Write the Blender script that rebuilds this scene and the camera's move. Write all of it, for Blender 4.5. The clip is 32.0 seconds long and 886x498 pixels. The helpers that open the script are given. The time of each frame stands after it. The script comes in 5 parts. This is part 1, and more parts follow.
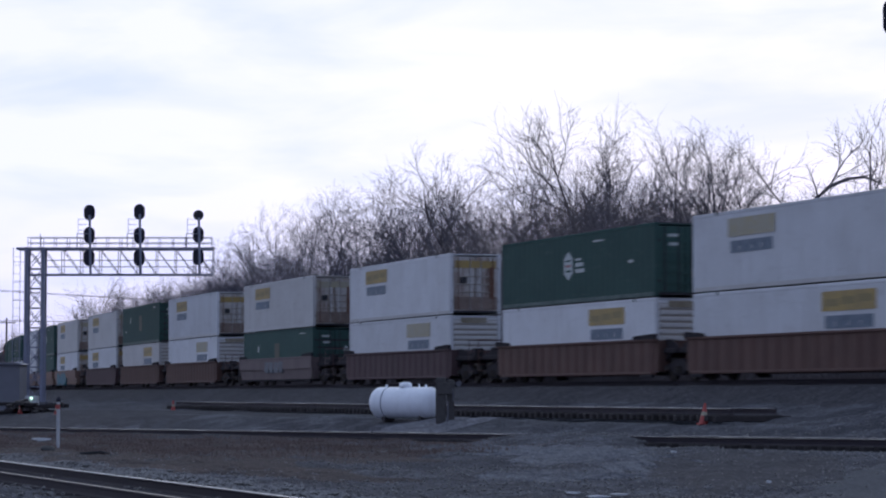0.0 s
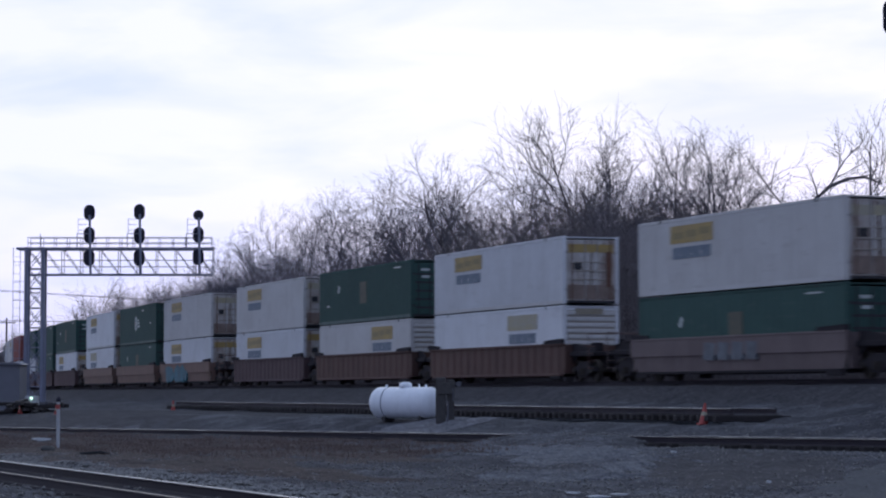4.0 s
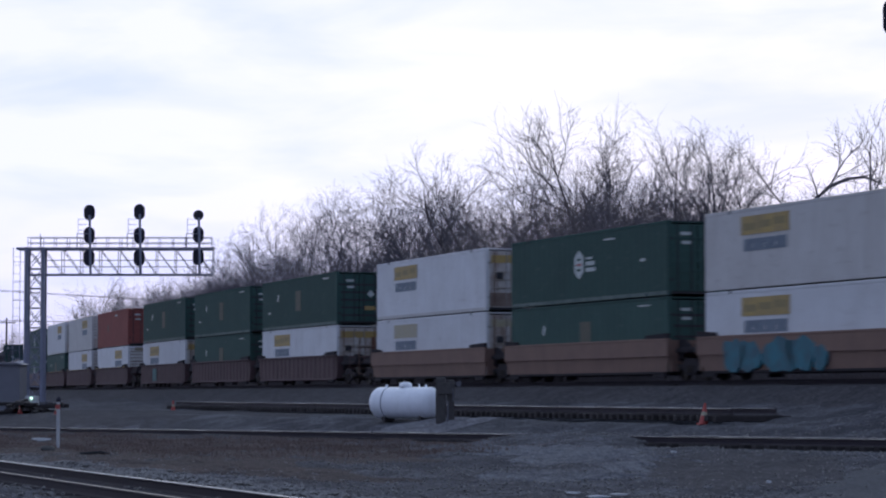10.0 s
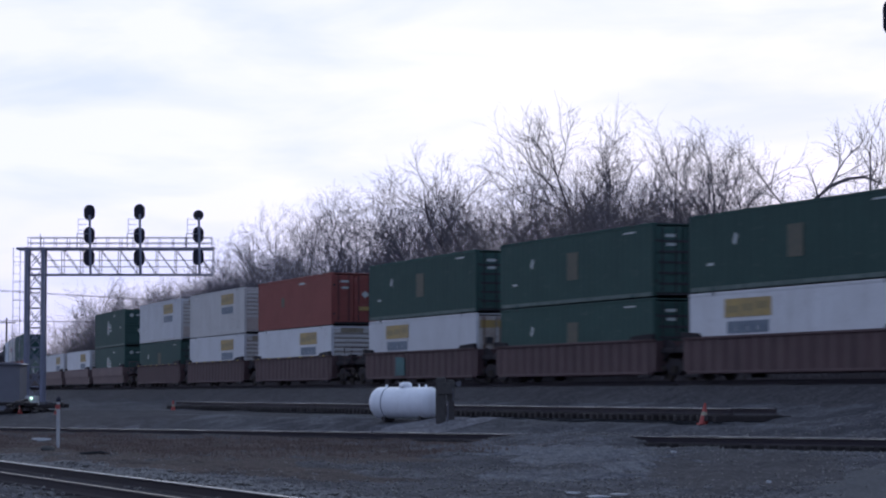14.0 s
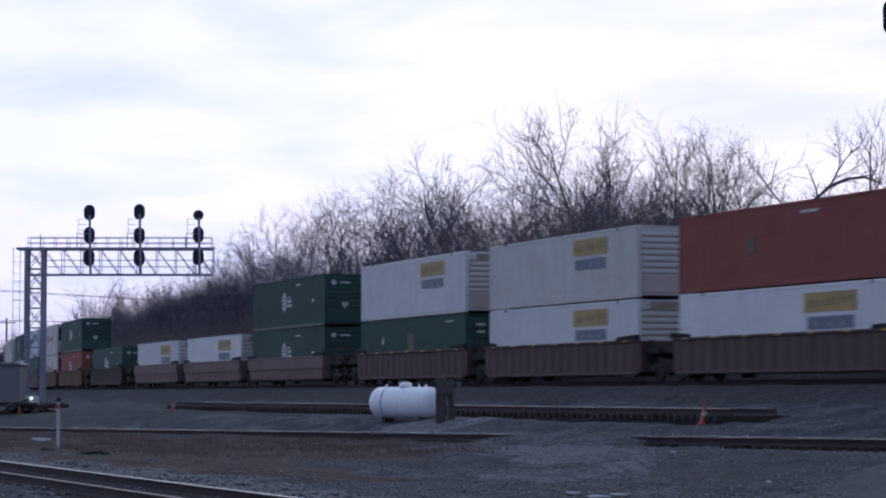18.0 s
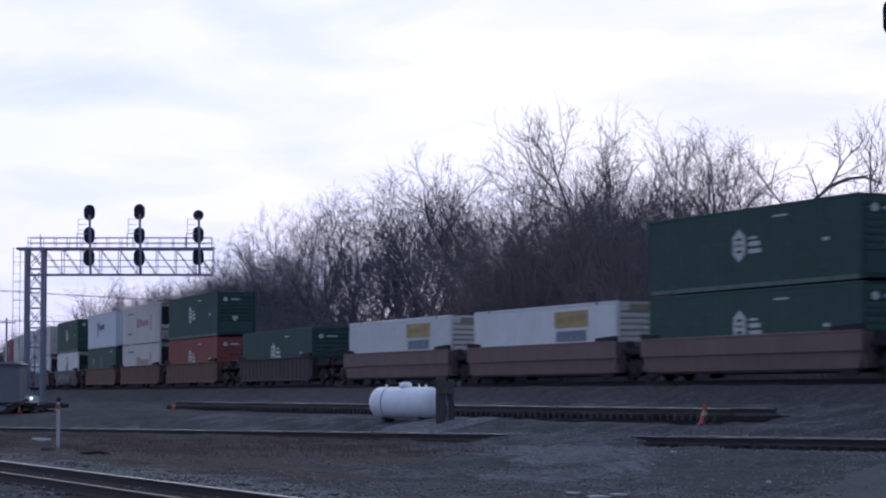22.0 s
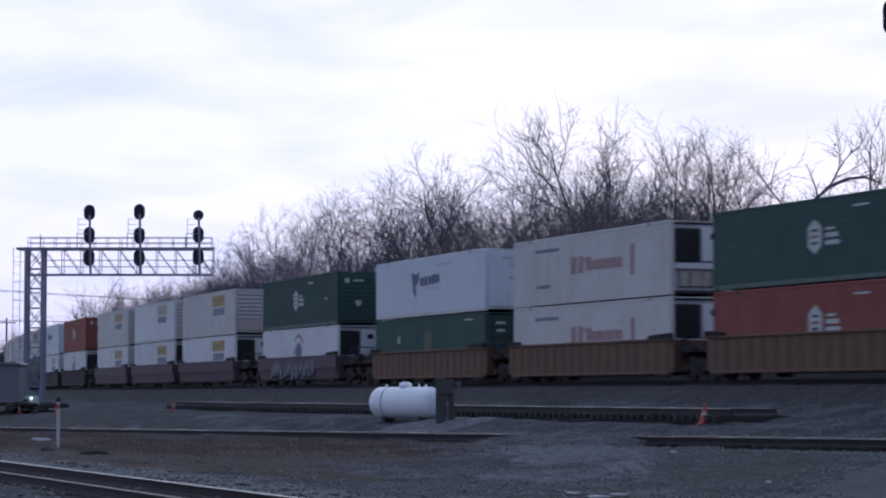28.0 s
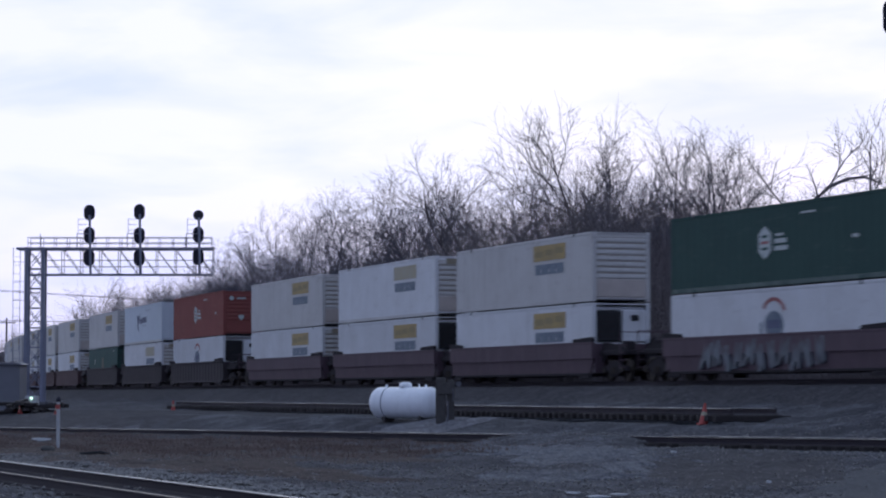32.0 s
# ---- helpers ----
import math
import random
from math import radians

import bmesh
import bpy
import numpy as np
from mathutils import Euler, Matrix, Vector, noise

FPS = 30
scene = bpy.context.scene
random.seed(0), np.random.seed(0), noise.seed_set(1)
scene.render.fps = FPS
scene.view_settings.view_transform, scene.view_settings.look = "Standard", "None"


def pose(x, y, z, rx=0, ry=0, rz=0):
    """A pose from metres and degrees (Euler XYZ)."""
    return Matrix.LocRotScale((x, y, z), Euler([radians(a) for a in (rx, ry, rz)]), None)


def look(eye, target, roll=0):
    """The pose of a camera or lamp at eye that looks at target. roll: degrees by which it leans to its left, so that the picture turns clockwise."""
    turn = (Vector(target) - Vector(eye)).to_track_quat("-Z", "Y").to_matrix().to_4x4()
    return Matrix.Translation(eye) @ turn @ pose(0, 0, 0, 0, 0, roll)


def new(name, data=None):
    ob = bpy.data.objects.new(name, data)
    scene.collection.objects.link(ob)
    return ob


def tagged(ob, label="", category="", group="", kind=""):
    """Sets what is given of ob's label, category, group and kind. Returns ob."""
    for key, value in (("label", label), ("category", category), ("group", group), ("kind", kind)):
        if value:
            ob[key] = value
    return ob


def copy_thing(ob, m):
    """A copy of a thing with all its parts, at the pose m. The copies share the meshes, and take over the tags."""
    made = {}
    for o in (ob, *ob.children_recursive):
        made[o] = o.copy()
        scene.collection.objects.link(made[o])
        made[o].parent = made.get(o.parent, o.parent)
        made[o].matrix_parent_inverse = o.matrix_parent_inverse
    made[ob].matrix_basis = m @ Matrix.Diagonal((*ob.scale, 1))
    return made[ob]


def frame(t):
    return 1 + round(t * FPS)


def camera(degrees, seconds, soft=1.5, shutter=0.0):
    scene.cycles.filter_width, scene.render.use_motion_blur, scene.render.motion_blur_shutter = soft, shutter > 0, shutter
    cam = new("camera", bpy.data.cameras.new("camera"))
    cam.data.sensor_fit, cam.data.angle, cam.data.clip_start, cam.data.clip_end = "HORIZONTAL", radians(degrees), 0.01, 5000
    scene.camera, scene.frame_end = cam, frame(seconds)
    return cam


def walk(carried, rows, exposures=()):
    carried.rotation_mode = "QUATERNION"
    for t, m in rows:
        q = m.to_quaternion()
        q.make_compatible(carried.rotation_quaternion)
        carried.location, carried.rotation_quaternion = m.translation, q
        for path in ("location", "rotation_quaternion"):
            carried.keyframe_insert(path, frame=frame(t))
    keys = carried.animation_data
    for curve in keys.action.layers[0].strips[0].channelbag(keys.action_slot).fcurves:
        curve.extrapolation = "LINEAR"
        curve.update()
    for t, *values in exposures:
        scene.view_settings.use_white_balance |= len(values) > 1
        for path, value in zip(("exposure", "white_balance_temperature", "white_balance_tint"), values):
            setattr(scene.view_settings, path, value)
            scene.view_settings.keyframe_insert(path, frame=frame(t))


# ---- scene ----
EYE_Z = 1.62
cam = camera(20.336, 32.0, soft=2.1, shutter=0.7)
STAND = pose(0, 0, EYE_Z, 93.349, 0, 0)
walk(cam, [(0.0, STAND), (32.0, STAND)])

# ---- world and sun: a dull evening sky, brightest towards the set sun beyond the trees ----
SUN_AZ, SUN_EL = radians(8.0), radians(2.5)
SUN_WAY = Vector((math.sin(SUN_AZ) * math.cos(SUN_EL), math.cos(SUN_AZ) * math.cos(SUN_EL), math.sin(SUN_EL)))


def node(tree, kind, sets=(), operation=""):
    n = tree.nodes.new(kind)
    if operation:
        n.operation = operation
    for key, value in sets:
        n.inputs[key].default_value = value
    return n


def join(tree, *pairs):
    for a, b in pairs:
        tree.links.new(a, b)


def ramp(tree, fac, stops):
    n = tree.nodes.new("ShaderNodeValToRGB")
    while len(n.color_ramp.elements) < len(stops):
        n.color_ramp.elements.new(0.5)
    for e, (at, c) in zip(n.color_ramp.elements, stops):
        e.position, e.color = at, (*c, 1) if len(c) == 3 else c
    tree.links.new(fac, n.inputs[0])
    return n.outputs[0]


def maths(tree, op, a, b=None, clamp=False):
    n = tree.nodes.new("ShaderNodeMath")
    n.operation, n.use_clamp = op, clamp
    for i, v in enumerate((a, b)):
        if v is None:
            continue
        if isinstance(v, (int, float)):
            n.inputs[i].default_value = v
        else:
            tree.links.new(v, n.inputs[i])
    return n.outputs[0]


def mix(tree, fac, a, b, blend="MIX"):
    n = tree.nodes.new("ShaderNodeMix")
    n.data_type, n.blend_type = "RGBA", blend
    for socket, v in ((n.inputs[0], fac), (n.inputs[6], a), (n.inputs[7], b)):
        if isinstance(v, (int, float)):
            socket.default_value = v
        elif isinstance(v, tuple):
            socket.default_value = (*v, 1) if len(v) == 3 else v
        else:
            tree.links.new(v, socket)
    return n.outputs[2]


def make_world():
    w = bpy.data.worlds.new("evening_sky")
    scene.world = w
    w.use_nodes = True
    t = w.node_tree
    t.nodes.clear()
    co = node(t, "ShaderNodeTexCoord")
    sky = node(t, "ShaderNodeTexSky")
    sky.sky_type, sky.sun_disc, sky.sun_elevation, sky.sun_rotation = "NISHITA", False, SUN_EL, SUN_AZ
    sky.altitude, sky.air_density, sky.dust_density, sky.ozone_density = 200.0, 1.0, 2.0, 1.5
    base = mix(t, 1.0, sky.outputs[0], (0.1, 0.1, 0.1), "MULTIPLY")
    # height over the horizon and nearness to the set sun
    sep = node(t, "ShaderNodeSeparateXYZ")
    dot = node(t, "ShaderNodeVectorMath", operation="DOT_PRODUCT")
    dot.inputs[1].default_value = SUN_WAY
    join(t, (co.outputs["Generated"], sep.inputs[0]), (co.outputs["Generated"], dot.inputs[0]))
    z = sep.outputs[2]
    near = maths(t, "MULTIPLY_ADD", dot.outputs["Value"], 0.5)
    near.node.inputs[2].default_value = 0.5
    # the cloud sheet
    deck = ramp(t, z, [(0.0, (0.85, 0.85, 1.17)), (0.045, (0.92, 0.95, 1.30)), (0.085, (0.95, 1.0, 1.28)), (0.16, (0.96, 1.0, 1.15)), (0.5, (0.78, 0.86, 1.0)), (1.0, (0.60, 0.70, 0.90))])
    glow = ramp(t, near, [(0.0, (0.32, 0.37, 0.50)), (0.3, (0.45, 0.51, 0.66)), (0.47, (0.62, 0.68, 0.82)), (0.75, (0.82, 0.86, 0.95)), (0.97, (1.0, 1.0, 1.02)), (1.0, (1.02, 1.03, 1.04))])
    lit = mix(t, 1.0, deck, glow, "MULTIPLY")
    stretch = node(t, "ShaderNodeMapping")
    stretch.inputs["Scale"].default_value = (1.0, 1.0, 4.0)
    stretch.inputs["Rotation"].default_value = (0.0, radians(-9), 0.0)
    n1 = node(t, "ShaderNodeTexNoise", [("Scale", 9.0), ("Detail", 6.0), ("Roughness", 0.5), ("Distortion", 0.3)])
    join(t, (co.outputs["Generated"], stretch.inputs[0]), (stretch.outputs[0], n1.inputs["Vector"]))
    hole = ramp(t, n1.outputs[0], [(0.45, (0, 0, 0)), (0.68, (1, 1, 1))])
    thin = mix(t, 1.0, lit, (0.78, 0.85, 0.93), "MULTIPLY")
    clouds = mix(t, hole, lit, thin)
    # a warm strip low down where the sun has set
    low = ramp(t, z, [(0.030, (1, 1, 1)), (0.054, (0, 0, 0))])
    warm = maths(t, "MULTIPLY", low, ramp(t, near, [(0.9984, (0, 0, 0)), (0.9999, (1, 1, 1))]))
    warmed = mix(t, maths(t, "MULTIPLY", warm, 0.8), clouds, (1.0, 0.55, 0.36))
    seen = mix(t, 0.94, base, warmed)
    bg = node(t, "ShaderNodeBackground", [("Strength", 1.0)])
    out = node(t, "ShaderNodeOutputWorld")
    join(t, (seen, bg.inputs[0]), (bg.outputs[0], out.inputs[0]))


make_world()
lamp = bpy.data.lights.new("sun", "SUN")
lamp.energy, lamp.angle, lamp.color = 0.5, radians(20), (1.0, 0.86, 0.74)
sun = new("sun", lamp)
sun.matrix_world = look(SUN_WAY * 50, (0, 0, 0))
scene.view_settings.exposure = 0.0

# ---- the plan: the main line is an arc; offsets count towards the viewer from the near face of its train ----
ARC_R, ARC_X, ARC_Y = 1469.95, 1383.40, 616.03
RAIL_Z = EYE_Z + 0.50
ARC_A0 = radians(20.305)


def on_line(s, off=0.0):
    """The place s metres along the main line, and its heading."""
    a = ARC_A0 + s / ARC_R
    r = ARC_R + off
    return ARC_X - r * math.cos(a), ARC_Y - r * math.sin(a), math.degrees(a) - 90


def off_line(x, y):
    return math.hypot(x - ARC_X, y - ARC_Y) - ARC_R


MID_A, MID_B = Vector((-20.1, 112.0)), Vector((11.1, 62.0))
MID_WAY = (MID_B - MID_A).normalized()
MID_SIDE = Vector((-MID_WAY.y, MID_WAY.x))
MID_LEN = (MID_B - MID_A).length


def mid_place(u, side=0.0):
    """A place on the middle track: u metres from its far mark, and its rail-top height."""
    q = MID_A + MID_WAY * u + MID_SIDE * side
    return q.x, q.y, EYE_Z - 1.53 + 0.395 * max(-0.6, min(u / MID_LEN, 1.3))


NEAR_A = Vector((-10.2, 52.72))
NEAR_WAY = Vector((0.369, -0.929)).normalized()
NEAR_SIDE = Vector((-NEAR_WAY.y, NEAR_WAY.x))
NEAR_Z = EYE_Z - 1.43


def near_place(u, side=0.0):
    q = NEAR_A + NEAR_WAY * u + NEAR_SIDE * side
    return q.x, q.y, NEAR_Z


def ease(a, b, v):
    v = max(0.0, min(1.0, (v - a) / (b - a)))
    return v * v * (3 - 2 * v)


def ground_z(x, y):
    off = off_line(x, y)
    if off < 0:
        return EYE_Z - 0.35 + 0.5 * ease(8, 40, -off)
    b = -0.35 - 0.60 * ease(2.5, 7.0, off) - 0.45 * ease(14, 45, off)
    q = Vector((x, y)) - MID_A
    u, m = q.dot(MID_WAY), q.dot(MID_SIDE)
    rail = mid_place(u)[2] - EYE_Z
    bed = 0.19 + 0.10 * ease(25, 50, u)
    front = rail - bed + (-1.66 - rail + bed) * ease(1.5, 14, -m)
    h = front + (b - front) * ease(1.2, 5.0, m)
    # earth heaped over the middle track where carts cross it
    h += 0.32 * ease(4.6, 2.0, abs(u - 46.6)) * ease(3.2, 1.2, abs(m))
    if abs(m) > 1.5 and off < 60:
        h += 0.09 * noise.noise((x * 0.35, y * 0.30, 0)) + 0.07 * noise.noise((x * 1.1, y * 0.8, 5)) + 0.05 * noise.noise((x * 2.3, y * 1.8, 8))
    return EYE_Z + h
# ---- materials ----
def surface(name, colour, other=None, rough=0.7, metal=0.0, scale=3.0, amount=0.6, fine=40.0, bump=0.2, streak=None, vary=0.0, spec=0.3, runs_at=(0.50, 0.74), scuff=None):
    """A worn surface: two colours mottled at two scales, run-down streaks on request, and fine relief."""
    m = bpy.data.materials.new(name)
    m.use_nodes = True
    t = m.node_tree
    b = t.nodes["Principled BSDF"]
    co = node(t, "ShaderNodeTexCoord")
    info = node(t, "ShaderNodeObjectInfo")
    shift = node(t, "ShaderNodeVectorMath", operation="ADD")
    spread = node(t, "ShaderNodeVectorMath", operation="SCALE")
    spread.inputs[0].default_value = (37.0, 17.0, 23.0)
    join(t, (info.outputs["Random"], spread.inputs["Scale"]), (co.outputs["Object"], shift.inputs[0]), (spread.outputs[0], shift.inputs[1]))
    big = node(t, "ShaderNodeTexNoise", [("Scale", scale), ("Detail", 5.0), ("Roughness", 0.62)])
    small = node(t, "ShaderNodeTexNoise", [("Scale", fine), ("Detail", 3.0)])
    join(t, (shift.outputs[0], big.inputs["Vector"]), (shift.outputs[0], small.inputs["Vector"]))
    other = other or tuple(c * 0.6 for c in colour)
    spots = ramp(t, big.outputs[0], [(0.36, (0, 0, 0)), (0.68, (1, 1, 1))])
    c = mix(t, maths(t, "MULTIPLY", spots, amount), colour, other)
    grain = ramp(t, small.outputs[0], [(0.3, (0.82, 0.82, 0.82)), (0.7, (1.12, 1.12, 1.12))])
    c = mix(t, 0.7, c, mix(t, 1.0, c, grain, "MULTIPLY"))
    if streak:
        squash = node(t, "ShaderNodeMapping")
        squash.inputs["Scale"].default_value = (2.6, 2.6, 0.16)
        runs = node(t, "ShaderNodeTexNoise", [("Scale", 1.6), ("Detail", 5.0), ("Roughness", 0.7)])
        join(t, (shift.outputs[0], squash.inputs[0]), (squash.outputs[0], runs.inputs["Vector"]))
        s = ramp(t, runs.outputs[0], [(runs_at[0], (0, 0, 0)), (runs_at[1], (1, 1, 1))])
        c = mix(t, maths(t, "MULTIPLY", s, streak[1]), c, streak[0])
    if scuff:
        # rubbed smudges lying lengthways
        flat = node(t, "ShaderNodeMapping")
        flat.inputs["Scale"].default_value = (0.9, 0.9, 4.5)
        rubs = node(t, "ShaderNodeTexNoise", [("Scale", 1.0), ("Detail", 6.0), ("Roughness", 0.68)])
        join(t, (shift.outputs[0], flat.inputs[0]), (flat.outputs[0], rubs.inputs["Vector"]))
        s = ramp(t, rubs.outputs[0], [(0.57, (0, 0, 0)), (0.70, (1, 1, 1))])
        c = mix(t, maths(t, "MULTIPLY", s, scuff[1]), c, scuff[0])
    if vary:
        v = maths(t, "MULTIPLY_ADD", info.outputs["Random"], 2 * vary)
        v.node.inputs[2].default_value = 1 - vary
        hsv = node(t, "ShaderNodeHueSaturation")
        join(t, (c, hsv.inputs["Color"]), (v, hsv.inputs["Value"]))
        c = hsv.outputs[0]
    join(t, (c, b.inputs["Base Color"]))
    b.inputs["Roughness"].default_value, b.inputs["Metallic"].default_value = rough, metal
    b.inputs["Specular IOR Level"].default_value = spec
    if bump:
        bn = node(t, "ShaderNodeBump", [("Strength", bump), ("Distance", 0.02)])
        join(t, (small.outputs[0], bn.inputs["Height"]), (bn.outputs[0], b.inputs["Normal"]))
    return m


def glowing(name, colour, strength):
    m = bpy.data.materials.new(name)
    m.use_nodes = True
    b = m.node_tree.nodes["Principled BSDF"]
    b.inputs["Base Color"].default_value = (*colour, 1)
    b.inputs["Emission Color"].default_value, b.inputs["Emission Strength"].default_value = (*colour, 1), strength
    return m


DIRT = (0.20, 0.17, 0.15)
WHITE = surface("white_container_paint", (0.69, 0.695, 0.72), (0.54, 0.535, 0.54), 0.7, scale=0.5, amount=0.5, streak=(DIRT, 0.16), bump=0.05, vary=0.08, spec=0.08, scuff=((0.30, 0.27, 0.26), 0.22))
CREAM = surface("greyed_container_paint", (0.60, 0.585, 0.575), (0.47, 0.445, 0.43), 0.72, scale=0.5, amount=0.5, streak=(DIRT, 0.22), bump=0.05, vary=0.04, spec=0.08, scuff=((0.27, 0.23, 0.21), 0.28))
BLUISH = surface("bluish_white_paint", (0.62, 0.67, 0.73), (0.54, 0.59, 0.65), 0.7, scale=0.5, amount=0.4, streak=(DIRT, 0.15), bump=0.05, spec=0.08)
GREEN = surface("green_container_paint", (0.051, 0.099, 0.089), (0.042, 0.079, 0.074), 0.7, scale=0.6, amount=0.6, streak=((0.060, 0.085, 0.072), 0.15), bump=0.05, vary=0.14, spec=0.08, scuff=((0.095, 0.13, 0.118), 0.45))
RED = surface("red_container_paint", (0.285, 0.092, 0.082), (0.215, 0.075, 0.068), 0.72, scale=0.6, amount=0.6, streak=((0.136, 0.076, 0.068), 0.25), bump=0.05, spec=0.08, scuff=((0.33, 0.16, 0.14), 0.4))
DOOR = surface("rust_run_door_paint", (0.55, 0.525, 0.505), (0.36, 0.285, 0.24), 0.6, scale=1.4, amount=0.9, streak=((0.15, 0.085, 0.06), 0.75), bump=0.1, runs_at=(0.48, 0.64))
RIBGAP = surface("grimy_rib_shade", (0.36, 0.325, 0.29), (0.27, 0.23, 0.20), 0.8, scale=0.8)
BEIGE = surface("grimy_beige_end_panel", (0.53, 0.465, 0.43), (0.41, 0.35, 0.32), 0.75, scale=0.8, amount=0.8)
ENDSTAIN = surface("worn_end_logo", (0.25, 0.21, 0.15), (0.36, 0.32, 0.26), 0.7, scale=2.0, amount=0.9)
GRIME = surface("browned_door_foot", (0.27, 0.205, 0.175), (0.17, 0.125, 0.105), 0.8, scale=1.5, amount=0.9)
RUSTROD = surface("rusted_lock_rod", (0.185, 0.095, 0.065), (0.10, 0.06, 0.048), 0.8, scale=2.0)
DARKTRIM = surface("dark_seam_steel", (0.048, 0.047, 0.053), None, 0.7)
STEELROD = surface("lock_rod_steel", (0.34, 0.33, 0.32), (0.15, 0.11, 0.09), 0.5, metal=0.4)
YELLOW = surface("faded_yellow_panel", (0.43, 0.30, 0.105), (0.27, 0.205, 0.115), 0.6, scale=1.5, amount=0.7)
PALEYELLOW = surface("sunbleached_yellow_panel", (0.399, 0.348, 0.230), (0.383, 0.365, 0.323), 0.6, scale=1.5, amount=0.8)
OCHRE = surface("deep_yellow_bar", (0.285, 0.220, 0.100), None, 0.6, amount=0.3)
GREYTEXT = surface("grey_blue_lettering", (0.110, 0.145, 0.195), (0.20, 0.24, 0.29), 0.6, scale=4, amount=0.8)
PALE = surface("white_lettering", (0.52, 0.56, 0.55), (0.33, 0.38, 0.37), 0.6, scale=4)
TAN = surface("tan_label", (0.130, 0.120, 0.090), (0.075, 0.090, 0.075), 0.7, scale=4)
MAROON = surface("maroon_lettering", (0.30, 0.17, 0.18), (0.40, 0.30, 0.31), 0.6, scale=4)
NAVY = surface("navy_lettering", (0.060, 0.075, 0.15), (0.16, 0.18, 0.25), 0.6, scale=4)
FAINT = surface("worn_grey_stencil", (0.40, 0.44, 0.50), (0.50, 0.54, 0.60), 0.7, scale=4)
REDMARK = surface("red_mark", (0.37, 0.13, 0.13), None, 0.6)
UNIT = surface("black_cooling_unit", (0.02, 0.021, 0.025), None, 0.6)
CARS = {
    "rust": surface("rust_brown_car_paint", (0.126, 0.068, 0.056), (0.078, 0.046, 0.041), 0.75, scale=0.8, streak=((0.20, 0.125, 0.095), 0.4)),
    "dark": surface("dark_brown_car_paint", (0.105, 0.063, 0.066), (0.066, 0.042, 0.046), 0.75, scale=0.8, streak=((0.165, 0.115, 0.105), 0.45)),
    "tan": surface("orange_tan_car_paint", (0.225, 0.140, 0.110), (0.165, 0.105, 0.088), 0.75, scale=0.7, streak=((0.122, 0.078, 0.067), 0.4)),
    "pink": surface("pale_red_brown_car_paint", (0.182, 0.122, 0.120), (0.130, 0.088, 0.088), 0.75, scale=0.7, streak=((0.230, 0.185, 0.180), 0.35)),
    "gold": surface("yellow_brown_car_paint", (0.152, 0.088, 0.058), (0.104, 0.061, 0.046), 0.75, scale=0.8, streak=((0.09, 0.06, 0.045), 0.5)),
    "plum": surface("dark_plum_car_paint", (0.107, 0.070, 0.087), (0.072, 0.049, 0.062), 0.75, scale=0.7, streak=((0.174, 0.137, 0.157), 0.35)),
    "grey": surface("grey_brown_car_paint", (0.174, 0.132, 0.129), (0.112, 0.083, 0.084), 0.75, scale=0.7, streak=((0.224, 0.196, 0.202), 0.35)),
    "black": surface("sooty_car_paint", (0.048, 0.038, 0.044), (0.031, 0.025, 0.029), 0.75, scale=0.8, streak=((0.084, 0.063, 0.066), 0.35)),
}
TRUCK = surface("greasy_shaded_truck_steel", (0.031, 0.027, 0.032), (0.045, 0.037, 0.039), 0.85, spec=0.15)
WHEELM = surface("wheel_steel", (0.035, 0.028, 0.025), (0.06, 0.045, 0.035), 0.6, metal=0.3)
TEALP = surface("teal_spray_paint", (0.025, 0.140, 0.150), (0.03, 0.075, 0.085), 0.6, scale=1.5, amount=0.9)
CYAN = surface("cyan_spray_paint", (0.018, 0.160, 0.215), (0.032, 0.075, 0.105), 0.6, scale=1.5, amount=0.9)
SILVER = surface("silver_spray_paint", (0.150, 0.172, 0.200), (0.085, 0.085, 0.100), 0.6, scale=2.0, amount=0.9)
REFLECT = surface("yellow_reflector", (0.52, 0.38, 0.06), None, 0.5)
RAILTOP = surface("worn_sky_glint_rail_head", (0.60, 0.57, 0.56), (0.38, 0.34, 0.33), 0.35, metal=0.5, bump=0.05)
RAILTAN = surface("browned_rail_head", (0.34, 0.28, 0.23), (0.22, 0.18, 0.16), 0.5, metal=0.3)
RAILSIDE = surface("rusty_rail_web", (0.030, 0.025, 0.034), (0.046, 0.035, 0.040), 0.8)
TIE = surface("creosoted_tie_wood", (0.036, 0.031, 0.032), (0.062, 0.053, 0.052), 0.9, scale=5, bump=0.5, vary=0.3)
GALV = surface("galvanised_steel", (0.285, 0.295, 0.375), (0.205, 0.215, 0.285), 0.6, metal=0.2, scale=2.0)
BLACKP = surface("black_signal_paint", (0.028, 0.027, 0.046), None, 0.6)
TANKW = surface("white_tank_enamel", (0.93, 0.95, 0.99), (0.88, 0.90, 0.97), 0.25, scale=1.2, amount=0.4, bump=0.02, streak=((0.45, 0.45, 0.46), 0.25))
CONE = surface("orange_cone_rubber", (0.46, 0.090, 0.078), (0.34, 0.085, 0.075), 0.6, scale=6)
POSTW = surface("white_post_paint", (0.55, 0.56, 0.58), (0.36, 0.36, 0.37), 0.7, scale=6)
CABIN = surface("grey_shelter_metal", (0.135, 0.133, 0.152), (0.105, 0.104, 0.12), 0.6, scale=1.0)
HOUSE = surface("pale_shelter_sheet_metal", (0.215, 0.215, 0.245), (0.165, 0.165, 0.19), 0.55, scale=0.8)
OLDWOOD = surface("weathered_dark_timber", (0.085, 0.078, 0.076), (0.125, 0.115, 0.110), 0.9, scale=6, bump=0.5)
